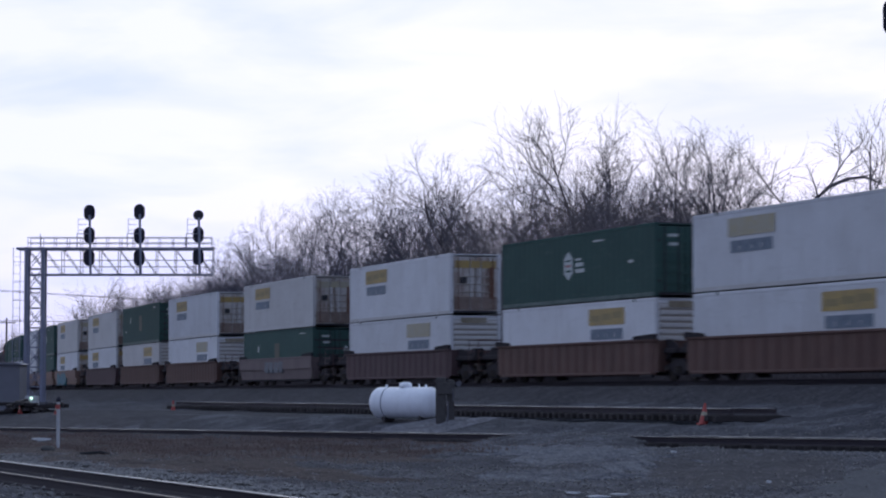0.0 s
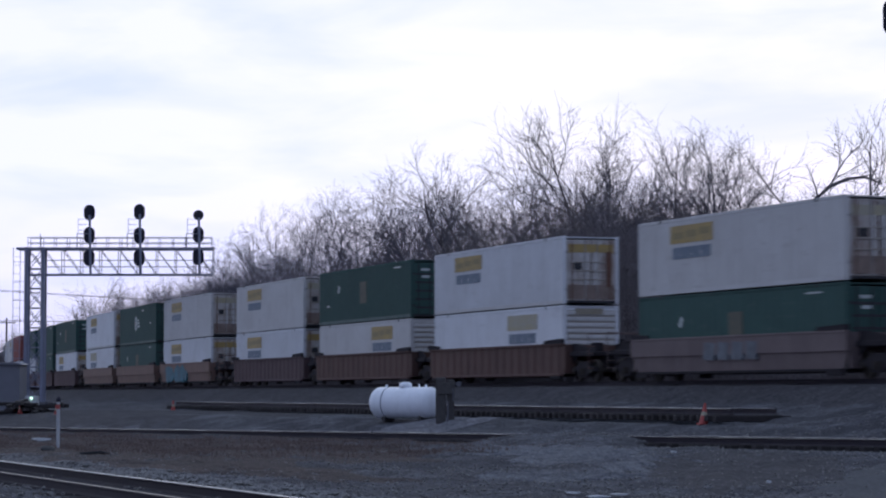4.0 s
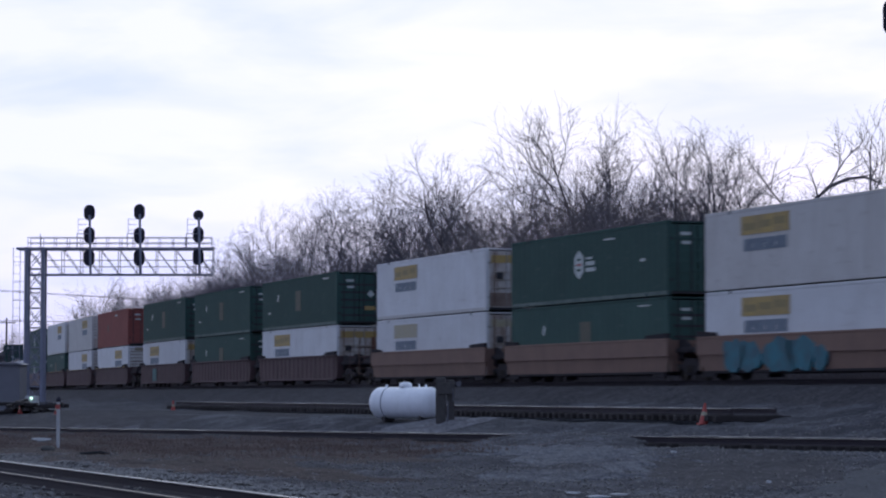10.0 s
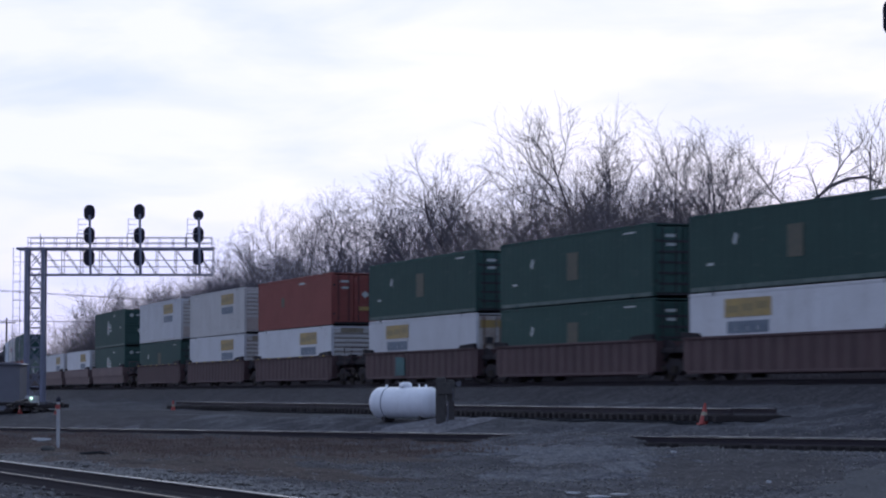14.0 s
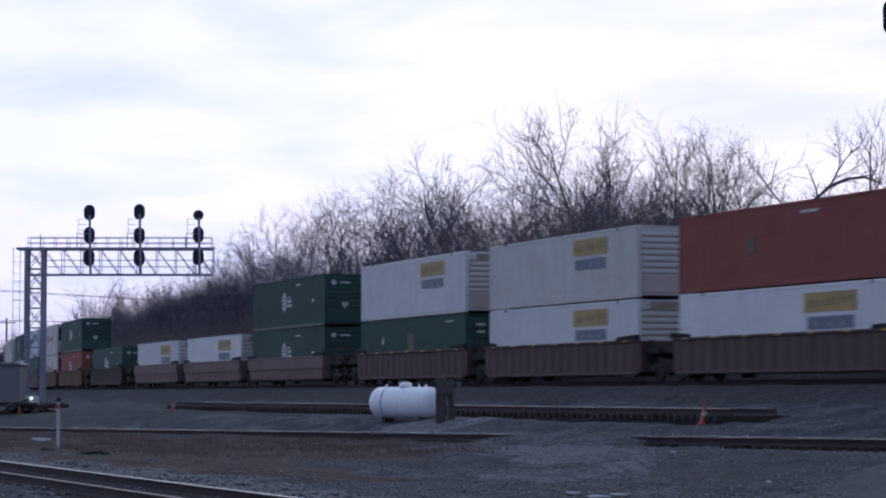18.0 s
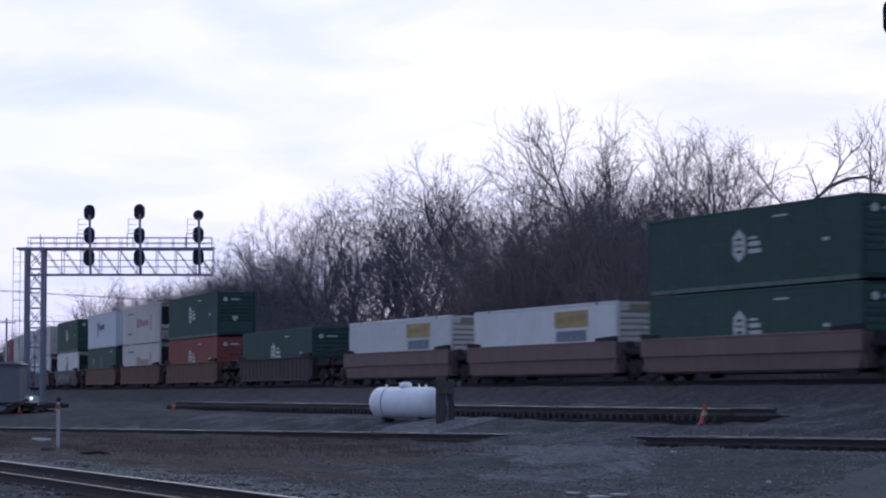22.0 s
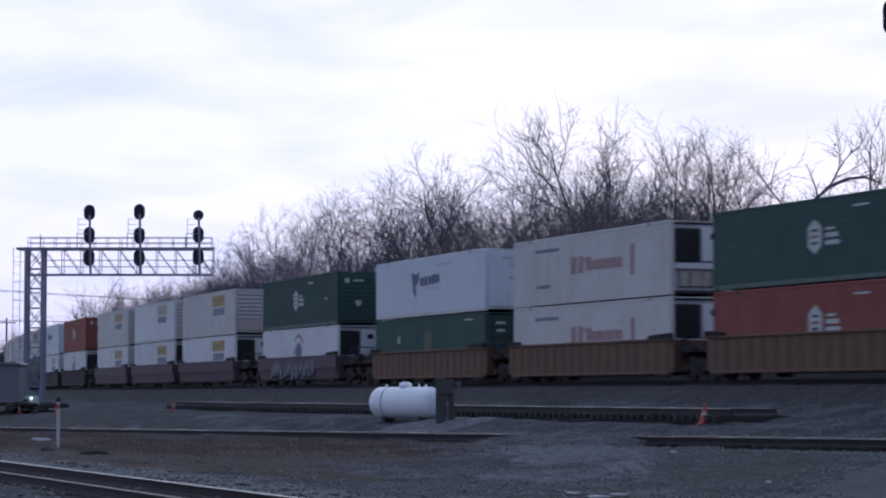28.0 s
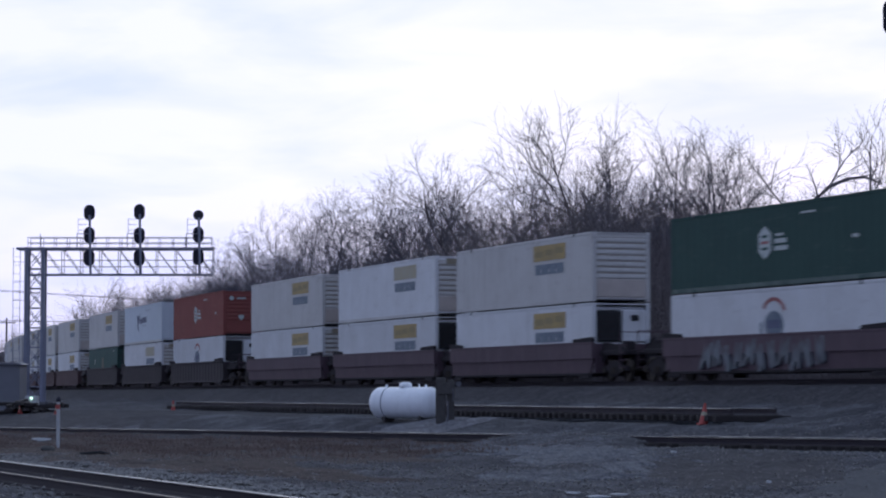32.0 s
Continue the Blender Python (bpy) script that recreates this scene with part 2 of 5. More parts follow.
BARK = surface("bare_tree_bark", (0.102, 0.096, 0.113), (0.074, 0.070, 0.084), 0.95, scale=4, bump=0.4)
TWIG = surface("bare_twigs", (0.130, 0.124, 0.150), (0.095, 0.091, 0.112), 0.95, scale=2, bump=0.0)
BRUSH = surface("thicket_stems", (0.168, 0.146, 0.153), (0.138, 0.120, 0.128), 0.95, scale=0.4, bump=0.0)
STRAW = surface("dry_grass", (0.215, 0.160, 0.140), (0.125, 0.098, 0.092), 0.95, scale=0.8, bump=0.0)
STONE = surface("ballast_stone", (0.31, 0.30, 0.29), (0.085, 0.083, 0.088), 0.9, scale=14.0, amount=0.9)
SCRAP = surface("white_scrap", (0.72, 0.74, 0.77), None, 0.7)


def earth(name, colours, patch=0.09, rough=0.95, fine=9.0, grit=0.6):
    """Ground in world metres: broad patches, middling blotches and grit."""
    m = bpy.data.materials.new(name)
    m.use_nodes = True
    t = m.node_tree
    b = t.nodes["Principled BSDF"]
    co = node(t, "ShaderNodeTexCoord")
    layers = []
    for sc, det in ((patch, 4.0), (patch * 7, 5.0), (fine, 4.0), (fine * 4, 2.0)):
        n = node(t, "ShaderNodeTexNoise", [("Scale", sc), ("Detail", det), ("Roughness", 0.6)])
        join(t, (co.outputs["Object"], n.inputs["Vector"]))
        layers.append(n.outputs[0])
    c = mix(t, ramp(t, layers[0], [(0.40, (0, 0, 0)), (0.60, (1, 1, 1))]), colours[0], colours[1])
    c = mix(t, maths(t, "MULTIPLY", ramp(t, layers[1], [(0.46, (0, 0, 0)), (0.66, (1, 1, 1))]), 0.7), c, colours[2])
    g = ramp(t, layers[2], [(0.34, (0.35, 0.35, 0.37)), (0.5, (1, 1, 1)), (0.66, (1.8, 1.8, 1.85))])
    c = mix(t, grit, c, mix(t, 1.0, c, g, "MULTIPLY"))
    g2 = ramp(t, layers[3], [(0.3, (0.6, 0.6, 0.6)), (0.72, (1.4, 1.4, 1.42))])
    c = mix(t, grit, c, mix(t, 1.0, c, g2, "MULTIPLY"))
    join(t, (c, b.inputs["Base Color"]))
    b.inputs["Roughness"].default_value = rough
    b.inputs["Specular IOR Level"].default_value = 0.15
    bn = node(t, "ShaderNodeBump", [("Strength", 0.9), ("Distance", 0.10)])
    join(t, (layers[2], bn.inputs["Height"]), (bn.outputs[0], b.inputs["Normal"]))
    return m


GROUND = earth("cinder_and_gravel", ((0.050, 0.050, 0.059), (0.074, 0.074, 0.081), (0.150, 0.153, 0.167)), grit=0.75)
BALLAST = earth("dark_ballast", ((0.054, 0.052, 0.058), (0.066, 0.063, 0.068), (0.088, 0.086, 0.092)), patch=0.2, fine=7.0)
GREYSTONE = earth("pale_ballast", ((0.080, 0.082, 0.095), (0.060, 0.061, 0.071), (0.125, 0.127, 0.142)), patch=0.3, fine=8.0, grit=0.9)
PADM = earth("pale_limestone_grit", ((0.165, 0.163, 0.175), (0.140, 0.138, 0.150), (0.20, 0.198, 0.21)), patch=0.3, fine=6.0)
CARTM = earth("trodden_cinder", ((0.085, 0.088, 0.100), (0.135, 0.139, 0.153), (0.185, 0.189, 0.203)), patch=0.22, grit=0.75)
ROADM = earth("worn_grey_road", ((0.098, 0.101, 0.109), (0.108, 0.110, 0.117), (0.122, 0.125, 0.133)), patch=0.15, fine=14.0, grit=0.4)
STRAWSOIL = earth("dead_grass_soil", ((0.066, 0.053, 0.051), (0.082, 0.064, 0.059), (0.042, 0.038, 0.041)), patch=0.25, fine=6.0)
NAVYBED = earth("navy_dark_ballast", ((0.024, 0.023, 0.034), (0.030, 0.028, 0.038), (0.040, 0.038, 0.048)), patch=0.3, fine=9.0)
FARWOOD = surface("far_bare_wood", (0.16, 0.14, 0.15), (0.11, 0.10, 0.11), 0.95, scale=0.08, amount=0.9, fine=0.7, bump=0.0)
GREENRAIL = surface("scuffed_pale_green_rail", (0.13, 0.17, 0.155), (0.06, 0.10, 0.09), 0.7, scale=1.5, amount=0.9)
# ---- mesh helpers ----
class Shell:
    """Points and faces of one mesh."""

    def __init__(self):
        self.v, self.f = [], []

    def add(self, pts, faces):
        n = len(self.v)
        self.v += [tuple(p) for p in pts]
        self.f += [tuple(n + i for i in f) for f in faces]
        return self

    def box(self, x, y, z, sx, sy, sz, m=None):
        """A box by its middle and its full sizes."""
        pts = [Vector((x + sx / 2 * a, y + sy / 2 * b, z + sz / 2 * c)) for a in (-1, 1) for b in (-1, 1) for c in (-1, 1)]
        if m:
            pts = [m @ q for q in pts]
        return self.add(pts, [(0, 1, 3, 2), (4, 6, 7, 5), (0, 4, 5, 1), (2, 3, 7, 6), (0, 2, 6, 4), (1, 5, 7, 3)])

    def bevelled(self, x, y, z, sx, sy, sz, b=0.03, m=None):
        """A box with chamfered edges."""
        pts, idx = [], {}
        for a in (-1, 1):
            for c in (-1, 1):
                for e in (-1, 1):
                    for k in range(3):
                        d = [sx / 2, sy / 2, sz / 2]
                        for j in range(3):
                            if j != k:
                                d[j] -= b
                        idx[a, c, e, k] = len(pts)
                        pts.append(Vector((x + a * d[0], y + c * d[1], z + e * d[2])))
        faces = []
        for a in (-1, 1):
            faces.append([idx[a, c, e, 0] for c, e in ((-1, -1), (1, -1), (1, 1), (-1, 1))][::a])
            faces.append([idx[c, a, e, 1] for c, e in ((-1, -1), (1, -1), (1, 1), (-1, 1))][::-a])
            faces.append([idx[c, e, a, 2] for c, e in ((-1, -1), (1, -1), (1, 1), (-1, 1))][::a])
        for c in (-1, 1):
            for e in (-1, 1):
                faces.append((idx[-1, c, e, 1], idx[1, c, e, 1], idx[1, c, e, 2], idx[-1, c, e, 2]))
                faces.append((idx[c, -1, e, 0], idx[c, 1, e, 0], idx[c, 1, e, 2], idx[c, -1, e, 2]))
                faces.append((idx[c, e, -1, 0], idx[c, e, 1, 0], idx[c, e, 1, 1], idx[c, e, -1, 1]))
                for a in (-1, 1):
                    faces.append((idx[a, c, e, 0], idx[a, c, e, 1], idx[a, c, e, 2]))
        faces = [tuple(f) for f in dict.fromkeys(tuple(f) for f in faces)]
        if m:
            pts = [m @ q for q in pts]
        return self.add(pts, faces)

    def rod(self, p0, p1, r0, r1=None, n=8, caps=True):
        p0, p1 = Vector(p0), Vector(p1)
        r1 = r0 if r1 is None else r1
        d = (p1 - p0).normalized()
        e = d.orthogonal().normalized()
        g = d.cross(e)
        ring = [(math.cos(2 * math.pi * i / n), math.sin(2 * math.pi * i / n)) for i in range(n)]
        pts = [p + (e * c + g * s) * r for p, r in ((p0, r0), (p1, r1)) for c, s in ring]
        faces = [(i, (i + 1) % n, n + (i + 1) % n, n + i) for i in range(n)]
        if caps:
            faces += [tuple(range(n))[::-1], tuple(range(n, 2 * n))]
        return self.add(pts, faces)

    def lathe(self, outline, n=16, m=None):
        """Turn (radius, height) pairs about z."""
        pts = [Vector((r * math.cos(2 * math.pi * i / n), r * math.sin(2 * math.pi * i / n), h)) for r, h in outline for i in range(n)]
        if m:
            pts = [m @ q for q in pts]
        faces = [(k * n + i, k * n + (i + 1) % n, (k + 1) * n + (i + 1) % n, (k + 1) * n + i) for k in range(len(outline) - 1) for i in range(n)]
        faces += [tuple(range(n))[::-1], tuple(range((len(outline) - 1) * n, len(outline) * n))]
        return self.add(pts, faces)

    def slab(self, outline, y0, y1, m=None):
        """An outline in x and z, thick from y0 to y1."""
        n = len(outline)
        pts = [Vector((x, y, z)) for y in (y0, y1) for x, z in outline]
        if m:
            pts = [m @ q for q in pts]
        return self.add(pts, [tuple(range(n)), tuple(range(n, 2 * n))[::-1]] + [(i, n + i, n + (i + 1) % n, (i + 1) % n) for i in range(n)])

    def mesh(self, name, smooth=False):
        d = bpy.data.meshes.new(name)
        d.from_pydata(self.v, [], self.f)
        bm = bmesh.new()
        bm.from_mesh(d)
        bmesh.ops.recalc_face_normals(bm, faces=bm.faces)
        bm.to_mesh(d)
        bm.free()
        if smooth:
            d.polygons.foreach_set("use_smooth", [True] * len(d.polygons))
        return d


def raw_mesh(name, v, f):
    d = bpy.data.meshes.new(name)
    d.from_pydata(v, [], f)
    return d


def part(name, shell, material, parent=None, label="", m=None, smooth=False):
    data = shell.mesh(name, smooth) if isinstance(shell, Shell) else shell
    if material and not data.materials:
        data.materials.append(material)
    ob = new(name, data)
    ob.parent = parent
    if m:
        ob.matrix_basis = m
    return tagged(ob, label)


def thing(name, label, category, group="", m=None, kind=""):
    ob = new(name)
    ob.empty_display_size = 0.2
    if m:
        ob.matrix_basis = m
    return tagged(ob, label, category, group, kind)


# ---- ground ----
def steps(lo, hi, fine_lo, fine_hi, fine, grow=1.25):
    a = list(np.arange(fine_lo, fine_hi, fine))
    d, v = fine, fine_hi
    while v < hi:
        a.append(v)
        d *= grow
        v += d
    a.append(hi)
    d, v, b = fine * grow, fine_lo - fine, []
    while v > lo:
        b.append(v)
        d *= grow
        v -= d
    b.append(lo)
    return b[::-1] + a


def build_ground():
    xs = steps(-3500, 3500, -22, 17, 0.3)
    ys = steps(-400, 4800, 27, 98, 0.3)
    v = [(x, y, ground_z(x, y)) for y in ys for x in xs]
    w = len(xs)
    f = [(j * w + i, j * w + i + 1, (j + 1) * w + i + 1, (j + 1) * w + i) for j in range(len(ys) - 1) for i in range(w - 1)]
    d = raw_mesh("ground", v, f)
    d.polygons.foreach_set("use_smooth", [True] * len(f))
    d.materials.append(GROUND)
    tagged(new("ground", d), "dark cinder and gravel ground of a rail yard", "ground", kind="structure")


build_ground()


def patch(name, material, centre, size, turn, label, lift=0.03, wobble=0.25, n=40, ragged=3.0, category="ground"):
    """A thin sheet on the ground with an uneven edge."""
    cx, cy = centre
    c, s = math.cos(radians(turn)), math.sin(radians(turn))
    rings = 8
    v, f = [], []
    for k in range(rings + 1):
        for i in range(n):
            a = 2 * math.pi * i / n
            r = k / rings * (1 + wobble * noise.noise((ragged * math.cos(a), ragged * math.sin(a), cx)))
            x, y = size[0] * r * math.cos(a), size[1] * r * math.sin(a)
            px, py = cx + x * c - y * s, cy + x * s + y * c
            v.append((px, py, ground_z(px, py) + lift - (0.06 if k == rings else 0)))
    for k in range(rings):
        for i in range(n):
            f.append((k * n + i, k * n + (i + 1) % n, (k + 1) * n + (i + 1) % n, (k + 1) * n + i))
    d = raw_mesh(name, v, f)
    d.materials.append(material)
    return tagged(new(name, d), label, category, kind="structure")


def strip(name, material, place, span, profile, label, step=2.0, category="track bed"):
    """Sweep a cross-section of (side, height) along place(u, side)."""
    us = list(np.arange(span[0], span[1], step)) + [span[1]]
    k = len(profile)
    v = []
    for u in us:
        for side, h in profile:
            x, y, z = place(u, side)
            v.append((x, y, z + h + (0.03 * noise.noise((x * 0.8, y * 0.8, 3)) if 0 < abs(side) else 0)))
    f = [(j * k + i, j * k + i + 1, (j + 1) * k + i + 1, (j + 1) * k + i) for j in range(len(us) - 1) for i in range(k - 1)]
    d = raw_mesh(name, v, f)
    d.materials.append(material)
    return tagged(new(name, d), label, category, kind="structure")


def main_place(u, side=0.0):
    x, y, _ = on_line(u, -1.30 + side)
    return x, y, RAIL_Z


strip("main_ballast", BALLAST, main_place, (-640, 150), [(-5.2, -0.98), (-2.3, -0.24), (-1.5, -0.19), (1.5, -0.19), (2.3, -0.24), (3.4, -0.62), (4.4, -1.05), (5.4, -1.75)], "dark crushed stone ballast under the main line")
strip("near_ballast", GREYSTONE, near_place, (-60, 60), [(-2.6, -0.5), (-1.75, -0.2), (1.75, -0.2), (3.3, -0.40)], "pale crushed stone ballast beside the near track")
# a darker, bluer strip between the two near rails
strip("near_gauge_bed", NAVYBED, near_place, (-60, 60), [(-0.66, -0.17), (0.66, -0.17)], "dark navy ballast between the near rails")
patch("road_pad", ROADM, (11.5, 45.0), (4.7, 13.5), -14, "worn grey road surface beside the yard", lift=0.06, wobble=0.12, n=72, category="road")
# shade on these cinders is put in as a darker sheet
patch("shaded_cinders", BALLAST, (-13.5, 92.0), (5.0, 16.0), 30, "cinders beside the old ties with shade painted in", lift=0.03, wobble=0.5)
patch("dark_cinders", BALLAST, (6.3, 52.0), (2.3, 9.5), -8, "dark oily cinders beside the road", lift=0.03, wobble=0.5)
patch("tank_pad", PADM, (-0.5, 87.0), (2.9, 2.2), 0, "pale limestone grit pad under the tank", lift=0.07)
patch("cart_way", CARTM, (3.2, 62.0), (2.3, 7.5), 8, "pale gravel cart way over the track", lift=0.03, wobble=0.9, n=96, ragged=5.0)
patch("pale_gravel", CARTM, (2.4, 49.5), (1.5, 3.2), 0, "pale trodden gravel", lift=0.03, wobble=0.9, n=96, ragged=5.0)
patch("grass_verge", STRAWSOIL, (-9.0, 73.0), (6.6, 18.0), 20, "dead grass and soil between the tracks", lift=0.03, wobble=0.4)
patch("soil_verge", STRAWSOIL, (-5.4, 56.0), (2.6, 9.5), 24, "dark soil and dead grass along the near track", lift=0.035, wobble=0.5)

# dark sheet on the cinders: soft shade below the train put into the colour
patch("train_shade_patch", BALLAST, (-14.5, 122.0), (8.5, 20.0), 30, "darker cinders between the yard tracks, soft train shade painted in", lift=0.03, wobble=0.5)

# ---- tracks ----
def rail_outline(lip):
    """Half of it mirrored: head with lips for a painted sky glint, web and foot."""
    half = [(0.028, 0.0), (0.037, -lip), (0.037, -0.035), (0.010, -0.05), (0.010, -0.145), (0.075, -0.165), (0.075, -0.178)]
    return [(-0.028, 0.0)] + half + [(-a, h) for a, h in half[:0:-1]]


def rail(parent, place, span, side, step, label="", bright=True, head=None, lip=0.010):
    outline = rail_outline(lip)
    us = list(np.arange(span[0], span[1], step)) + [span[1]]
    k = len(outline)
    v = []
    for u in us:
        for a, h in outline:
            x, y, z = place(u, side + a)
            v.append((x, y, z + h))
    f = [(j * k + i, j * k + (i + 1) % k, (j + 1) * k + (i + 1) % k, (j + 1) * k + i) for j in range(len(us) - 1) for i in range(k)]
    f += [tuple(range(k)), tuple(range((len(us) - 1) * k, len(us) * k))]
    d = raw_mesh("rail", v, f)
    d.materials.append(RAILSIDE)
    d.materials.append(head or RAILTOP)
    # bright: lips get the pale head colour too, as a painted glint of sky
    for j in range(len(us) - 1):
        for face in ((0, 1, 13) if bright else (0,)):
            d.polygons[j * k + face].material_index = 1
    return part("rail", d, None, parent, label)


TIE_MESH = Shell().bevelled(0, 0, 0, 0.23, 2.6, 0.18, 0.015).mesh("tie")
TIE_MESH.materials.append(TIE)


def track(name, place, span, heading, label, tie_z=-0.27, step=4.0, ties=True, spacing=0.52, joined=False, bright=True, head=None, lip=0.006, near_head=None):
    t = thing(name, label, "railway track", kind="structure")
    for side in (-0.755, 0.755):
        rail(t, place, span, side, step, "steel rail with a worn bright head", bright, head if side > 0 else near_head or head, lip if side > 0 else lip * 0.6)
    rng = random.Random(5)
    if joined:
        sh = Shell()
    for u in np.arange(span[0], span[1], spacing):
        x, y, z = place(u)
        h = heading(u) if callable(heading) else heading
        m = pose(x, y, z + tie_z + rng.uniform(-0.012, 0.012), 0, 0, h + rng.uniform(-1.2, 1.2))
        if joined:
            sh.box(0, 0, 0, 0.23, 2.6, 0.18, m)
        elif ties:
            part("tie", TIE_MESH, None, t, m=m)
    if joined:
        tagged(part("ties", raw_mesh("ties", sh.v, sh.f), TIE, t), kind="stuff")
    return t


mid_turn = math.degrees(math.atan2(MID_WAY.y, MID_WAY.x))
near_turn = math.degrees(math.atan2(NEAR_WAY.y, NEAR_WAY.x))
track("main_track", main_place, (-640, 150), lambda u: on_line(u)[2], "main line track under the passing train", joined=True, bright=False)
track("middle_track", mid_place, (-18, 72), mid_turn, "yard track with a dull rusty rail, half buried by a crossing")
track("near_track", near_place, (-22, 36), near_turn, "track with two shining rails on pale ballast", lip=0.007, near_head=RAILTAN)


def panel_place(u, side=0.0):
    x, y, _ = on_line(u, 6.6 + side)
    return x, y, EYE_Z - 0.46


track("spare_track_panel", panel_place, (-38.5, 30.3), lambda u: on_line(u)[2], "spare track panel lying on the ground with bare dark ties", tie_z=-0.30, head=RAILTOP)
# ---- the train ----
LONG, WIDE, TALL = 16.15, 2.59, 2.90


def corrugated(sh, x0, x1, y, z0, z1, deep, pitch, out):
    """A side sheet with upright folds; out is the way it faces along y."""
    xs, ys, x, k = [], [], x0, 0
    while x < x1 - 1e-6:
        xs.append(x)
        ys.append(y - out * (deep if (k // 2) % 2 else 0.0))
        x += pitch * (0.36 if k % 2 == 0 else 0.14)
        k += 1
    xs.append(x1)
    ys.append(ys[-1])
    n = len(xs)
    sh.add([(a, b, z) for z in (z0, z1) for a, b in zip(xs, ys)], [(i, i + 1, n + i + 1, n + i) for i in range(n - 1)])


def side_marks(root, kind, near):
    """Panels and lettering on one side. near: -1 for one long side, 1 for the other."""
    y = near * (WIDE / 2 + 0.012)

    def plate(name, x, z, sx, sz, mat, label="", thick=0.012, lean=0.0, dy=0.0):
        # x runs to the reader's right on both sides
        px = x if near < 0 else -x
        m = pose(px, y + near * dy, z, 0, (lean if near < 0 else -lean), 0)
        return part(name, Shell().box(0, 0, 0, sx, thick, sz, m), mat, root, label)

    def outline(name, pts, mat, label="", dy=0.0):
        o = [((x if near < 0 else -x), z) for x, z in pts]
        return part(name, Shell().slab(o, y + near * dy - 0.006, y + near * dy + 0.006), mat, root, label)

    if kind in ("white", "faded", "stained", "cooler"):
        x = -3.4 if near < 0 else 3.4
        if kind == "cooler":
            x = -x
        mat = PALEYELLOW if kind == "faded" else YELLOW
        p = plate("logo_panel", x, TALL - 0.63, 3.55, 0.68, mat, "faded yellow logo panel")
        for i, (a, w) in enumerate(((-1.1, 0.9), (0.0, 0.9), (1.1, 0.9))):
            part("logo_stroke", Shell().box((x + a) if near < 0 else -(x + a), y + near * 0.008, TALL - 0.63 + 0.05 * (i - 1), w, 0.01, 0.26), PALEYELLOW if kind == "faded" else OCHRE, p)
        q = plate("lettering_panel", x, TALL - 1.34, 3.15, 0.44, GREYTEXT, "blue-grey bar of lettering")
        for a in (-0.9, 0.0, 0.8):
            part("letter_gap", Shell().box((x + a) if near < 0 else -(x + a), y + near * 0.008, TALL - 1.40, 0.04, 0.01, 0.16), CREAM, q)
    elif kind in ("shield", "redshield"):
        x, z = -0.5, TALL - 1.33
        s = outline("shield_logo", [(x, z + 0.60), (x + 0.46, z + 0.32), (x + 0.46, z - 0.32), (x, z - 0.60), (x - 0.46, z - 0.32), (x - 0.46, z + 0.32)], PALE, "white six-sided logo")
        for k, w in enumerate((0.42, 0.54, 0.42)):
            px = x if near < 0 else -x
            part("logo_bar", Shell().box(px, y + near * 0.009, z + 0.22 - 0.22 * k, w, 0.01, 0.10), REDMARK if k == 1 else GREEN, s)
        plate("lettering", x + 1.05, z + 0.24, 0.60, 0.09, PALE)
        plate("lettering", x + 1.15, z + 0.02, 0.85, 0.16, PALE)
        plate("lettering", x + 1.20, z - 0.24, 0.95, 0.16, PALE)
        plate("marking", 5.8, z - 0.1, 0.42, 0.12, PALE)
        plate("marking", 2.6, TALL - 0.42, 1.0, 0.07, PALE)
    elif kind == "dotted":
        m = pose((-4.3 if near < 0 else 4.3), y, TALL - 1.05, 0, 28, 0)
        part("marker_plate", Shell().box(0, 0, 0, 0.24, 0.012, 0.40, m), PALE, root, "small white marker plate")
        p = plate("tan_panel", 0.15, TALL - 1.35, 1.1, 1.15, TAN, "worn tan label panel")
        plate("lettering", 5.9, TALL - 0.30, 1.1, 0.06, PALE)
        plate("lettering", -6.3, TALL - 1.9, 0.5, 0.1, PALE)
    elif kind == "plain_red":
        plate("marking", -2.2, TALL - 1.35, 0.5, 0.55, TAN)
        plate("lettering", 2.0, TALL - 0.4, 1.2, 0.1, PALE)
    elif kind == "reefer":
        # big lettering drawn as bars on a slant
        for k in range(2):
            plate("lettering", -1.35 + 0.75 * k, TALL - 1.33 + 0.02 * k, 0.5, 0.72, MAROON, lean=4)
        plate("lettering", 1.75, TALL - 1.38, 3.6, 0.40, MAROON, lean=0)
        plate("lettering", 0.15, TALL - 1.12, 0.7, 0.16, MAROON)
        plate("upright_mark", 4.55, TALL - 1.35, 0.34, 1.25, MAROON)
        plate("marking", -4.6, TALL - 2.1, 1.5, 0.16, GREYTEXT)
        plate("marking", -4.2, TALL - 0.55, 2.6, 0.14, GREYTEXT)
    elif kind == "bluish":
        z = TALL - 1.25
        outline("horse_logo", [(-2.3, z + 0.55), (-1.5, z + 0.42), (-1.15, z + 0.62), (-1.3, z + 0.05), (-1.75, z - 0.15), (-1.6, z - 0.72), (-2.1, z - 0.45)], NAVY, "dark leaping logo shape")
        for k, w in enumerate((0.5, 0.42, 0.46, 0.5, 0.44)):
            plate("lettering", -0.75 + 0.58 * k, z + 0.05 + 0.02 * k, w, 0.46 if k % 2 else 0.40, NAVY, lean=-2 + 4 * (k % 2))
        plate("lettering", 0.9, z - 0.32, 1.9, 0.08, FAINT)
        plate("marking", 2.4, TALL - 0.45, 2.4, 0.08, FAINT)
    elif kind == "round":
        z = TALL - 1.18
        o1 = [(0.95 * math.cos(a) + 0.1, z + 0.12 + 0.72 * math.sin(a)) for a in np.linspace(0.35, 2.6, 12)]
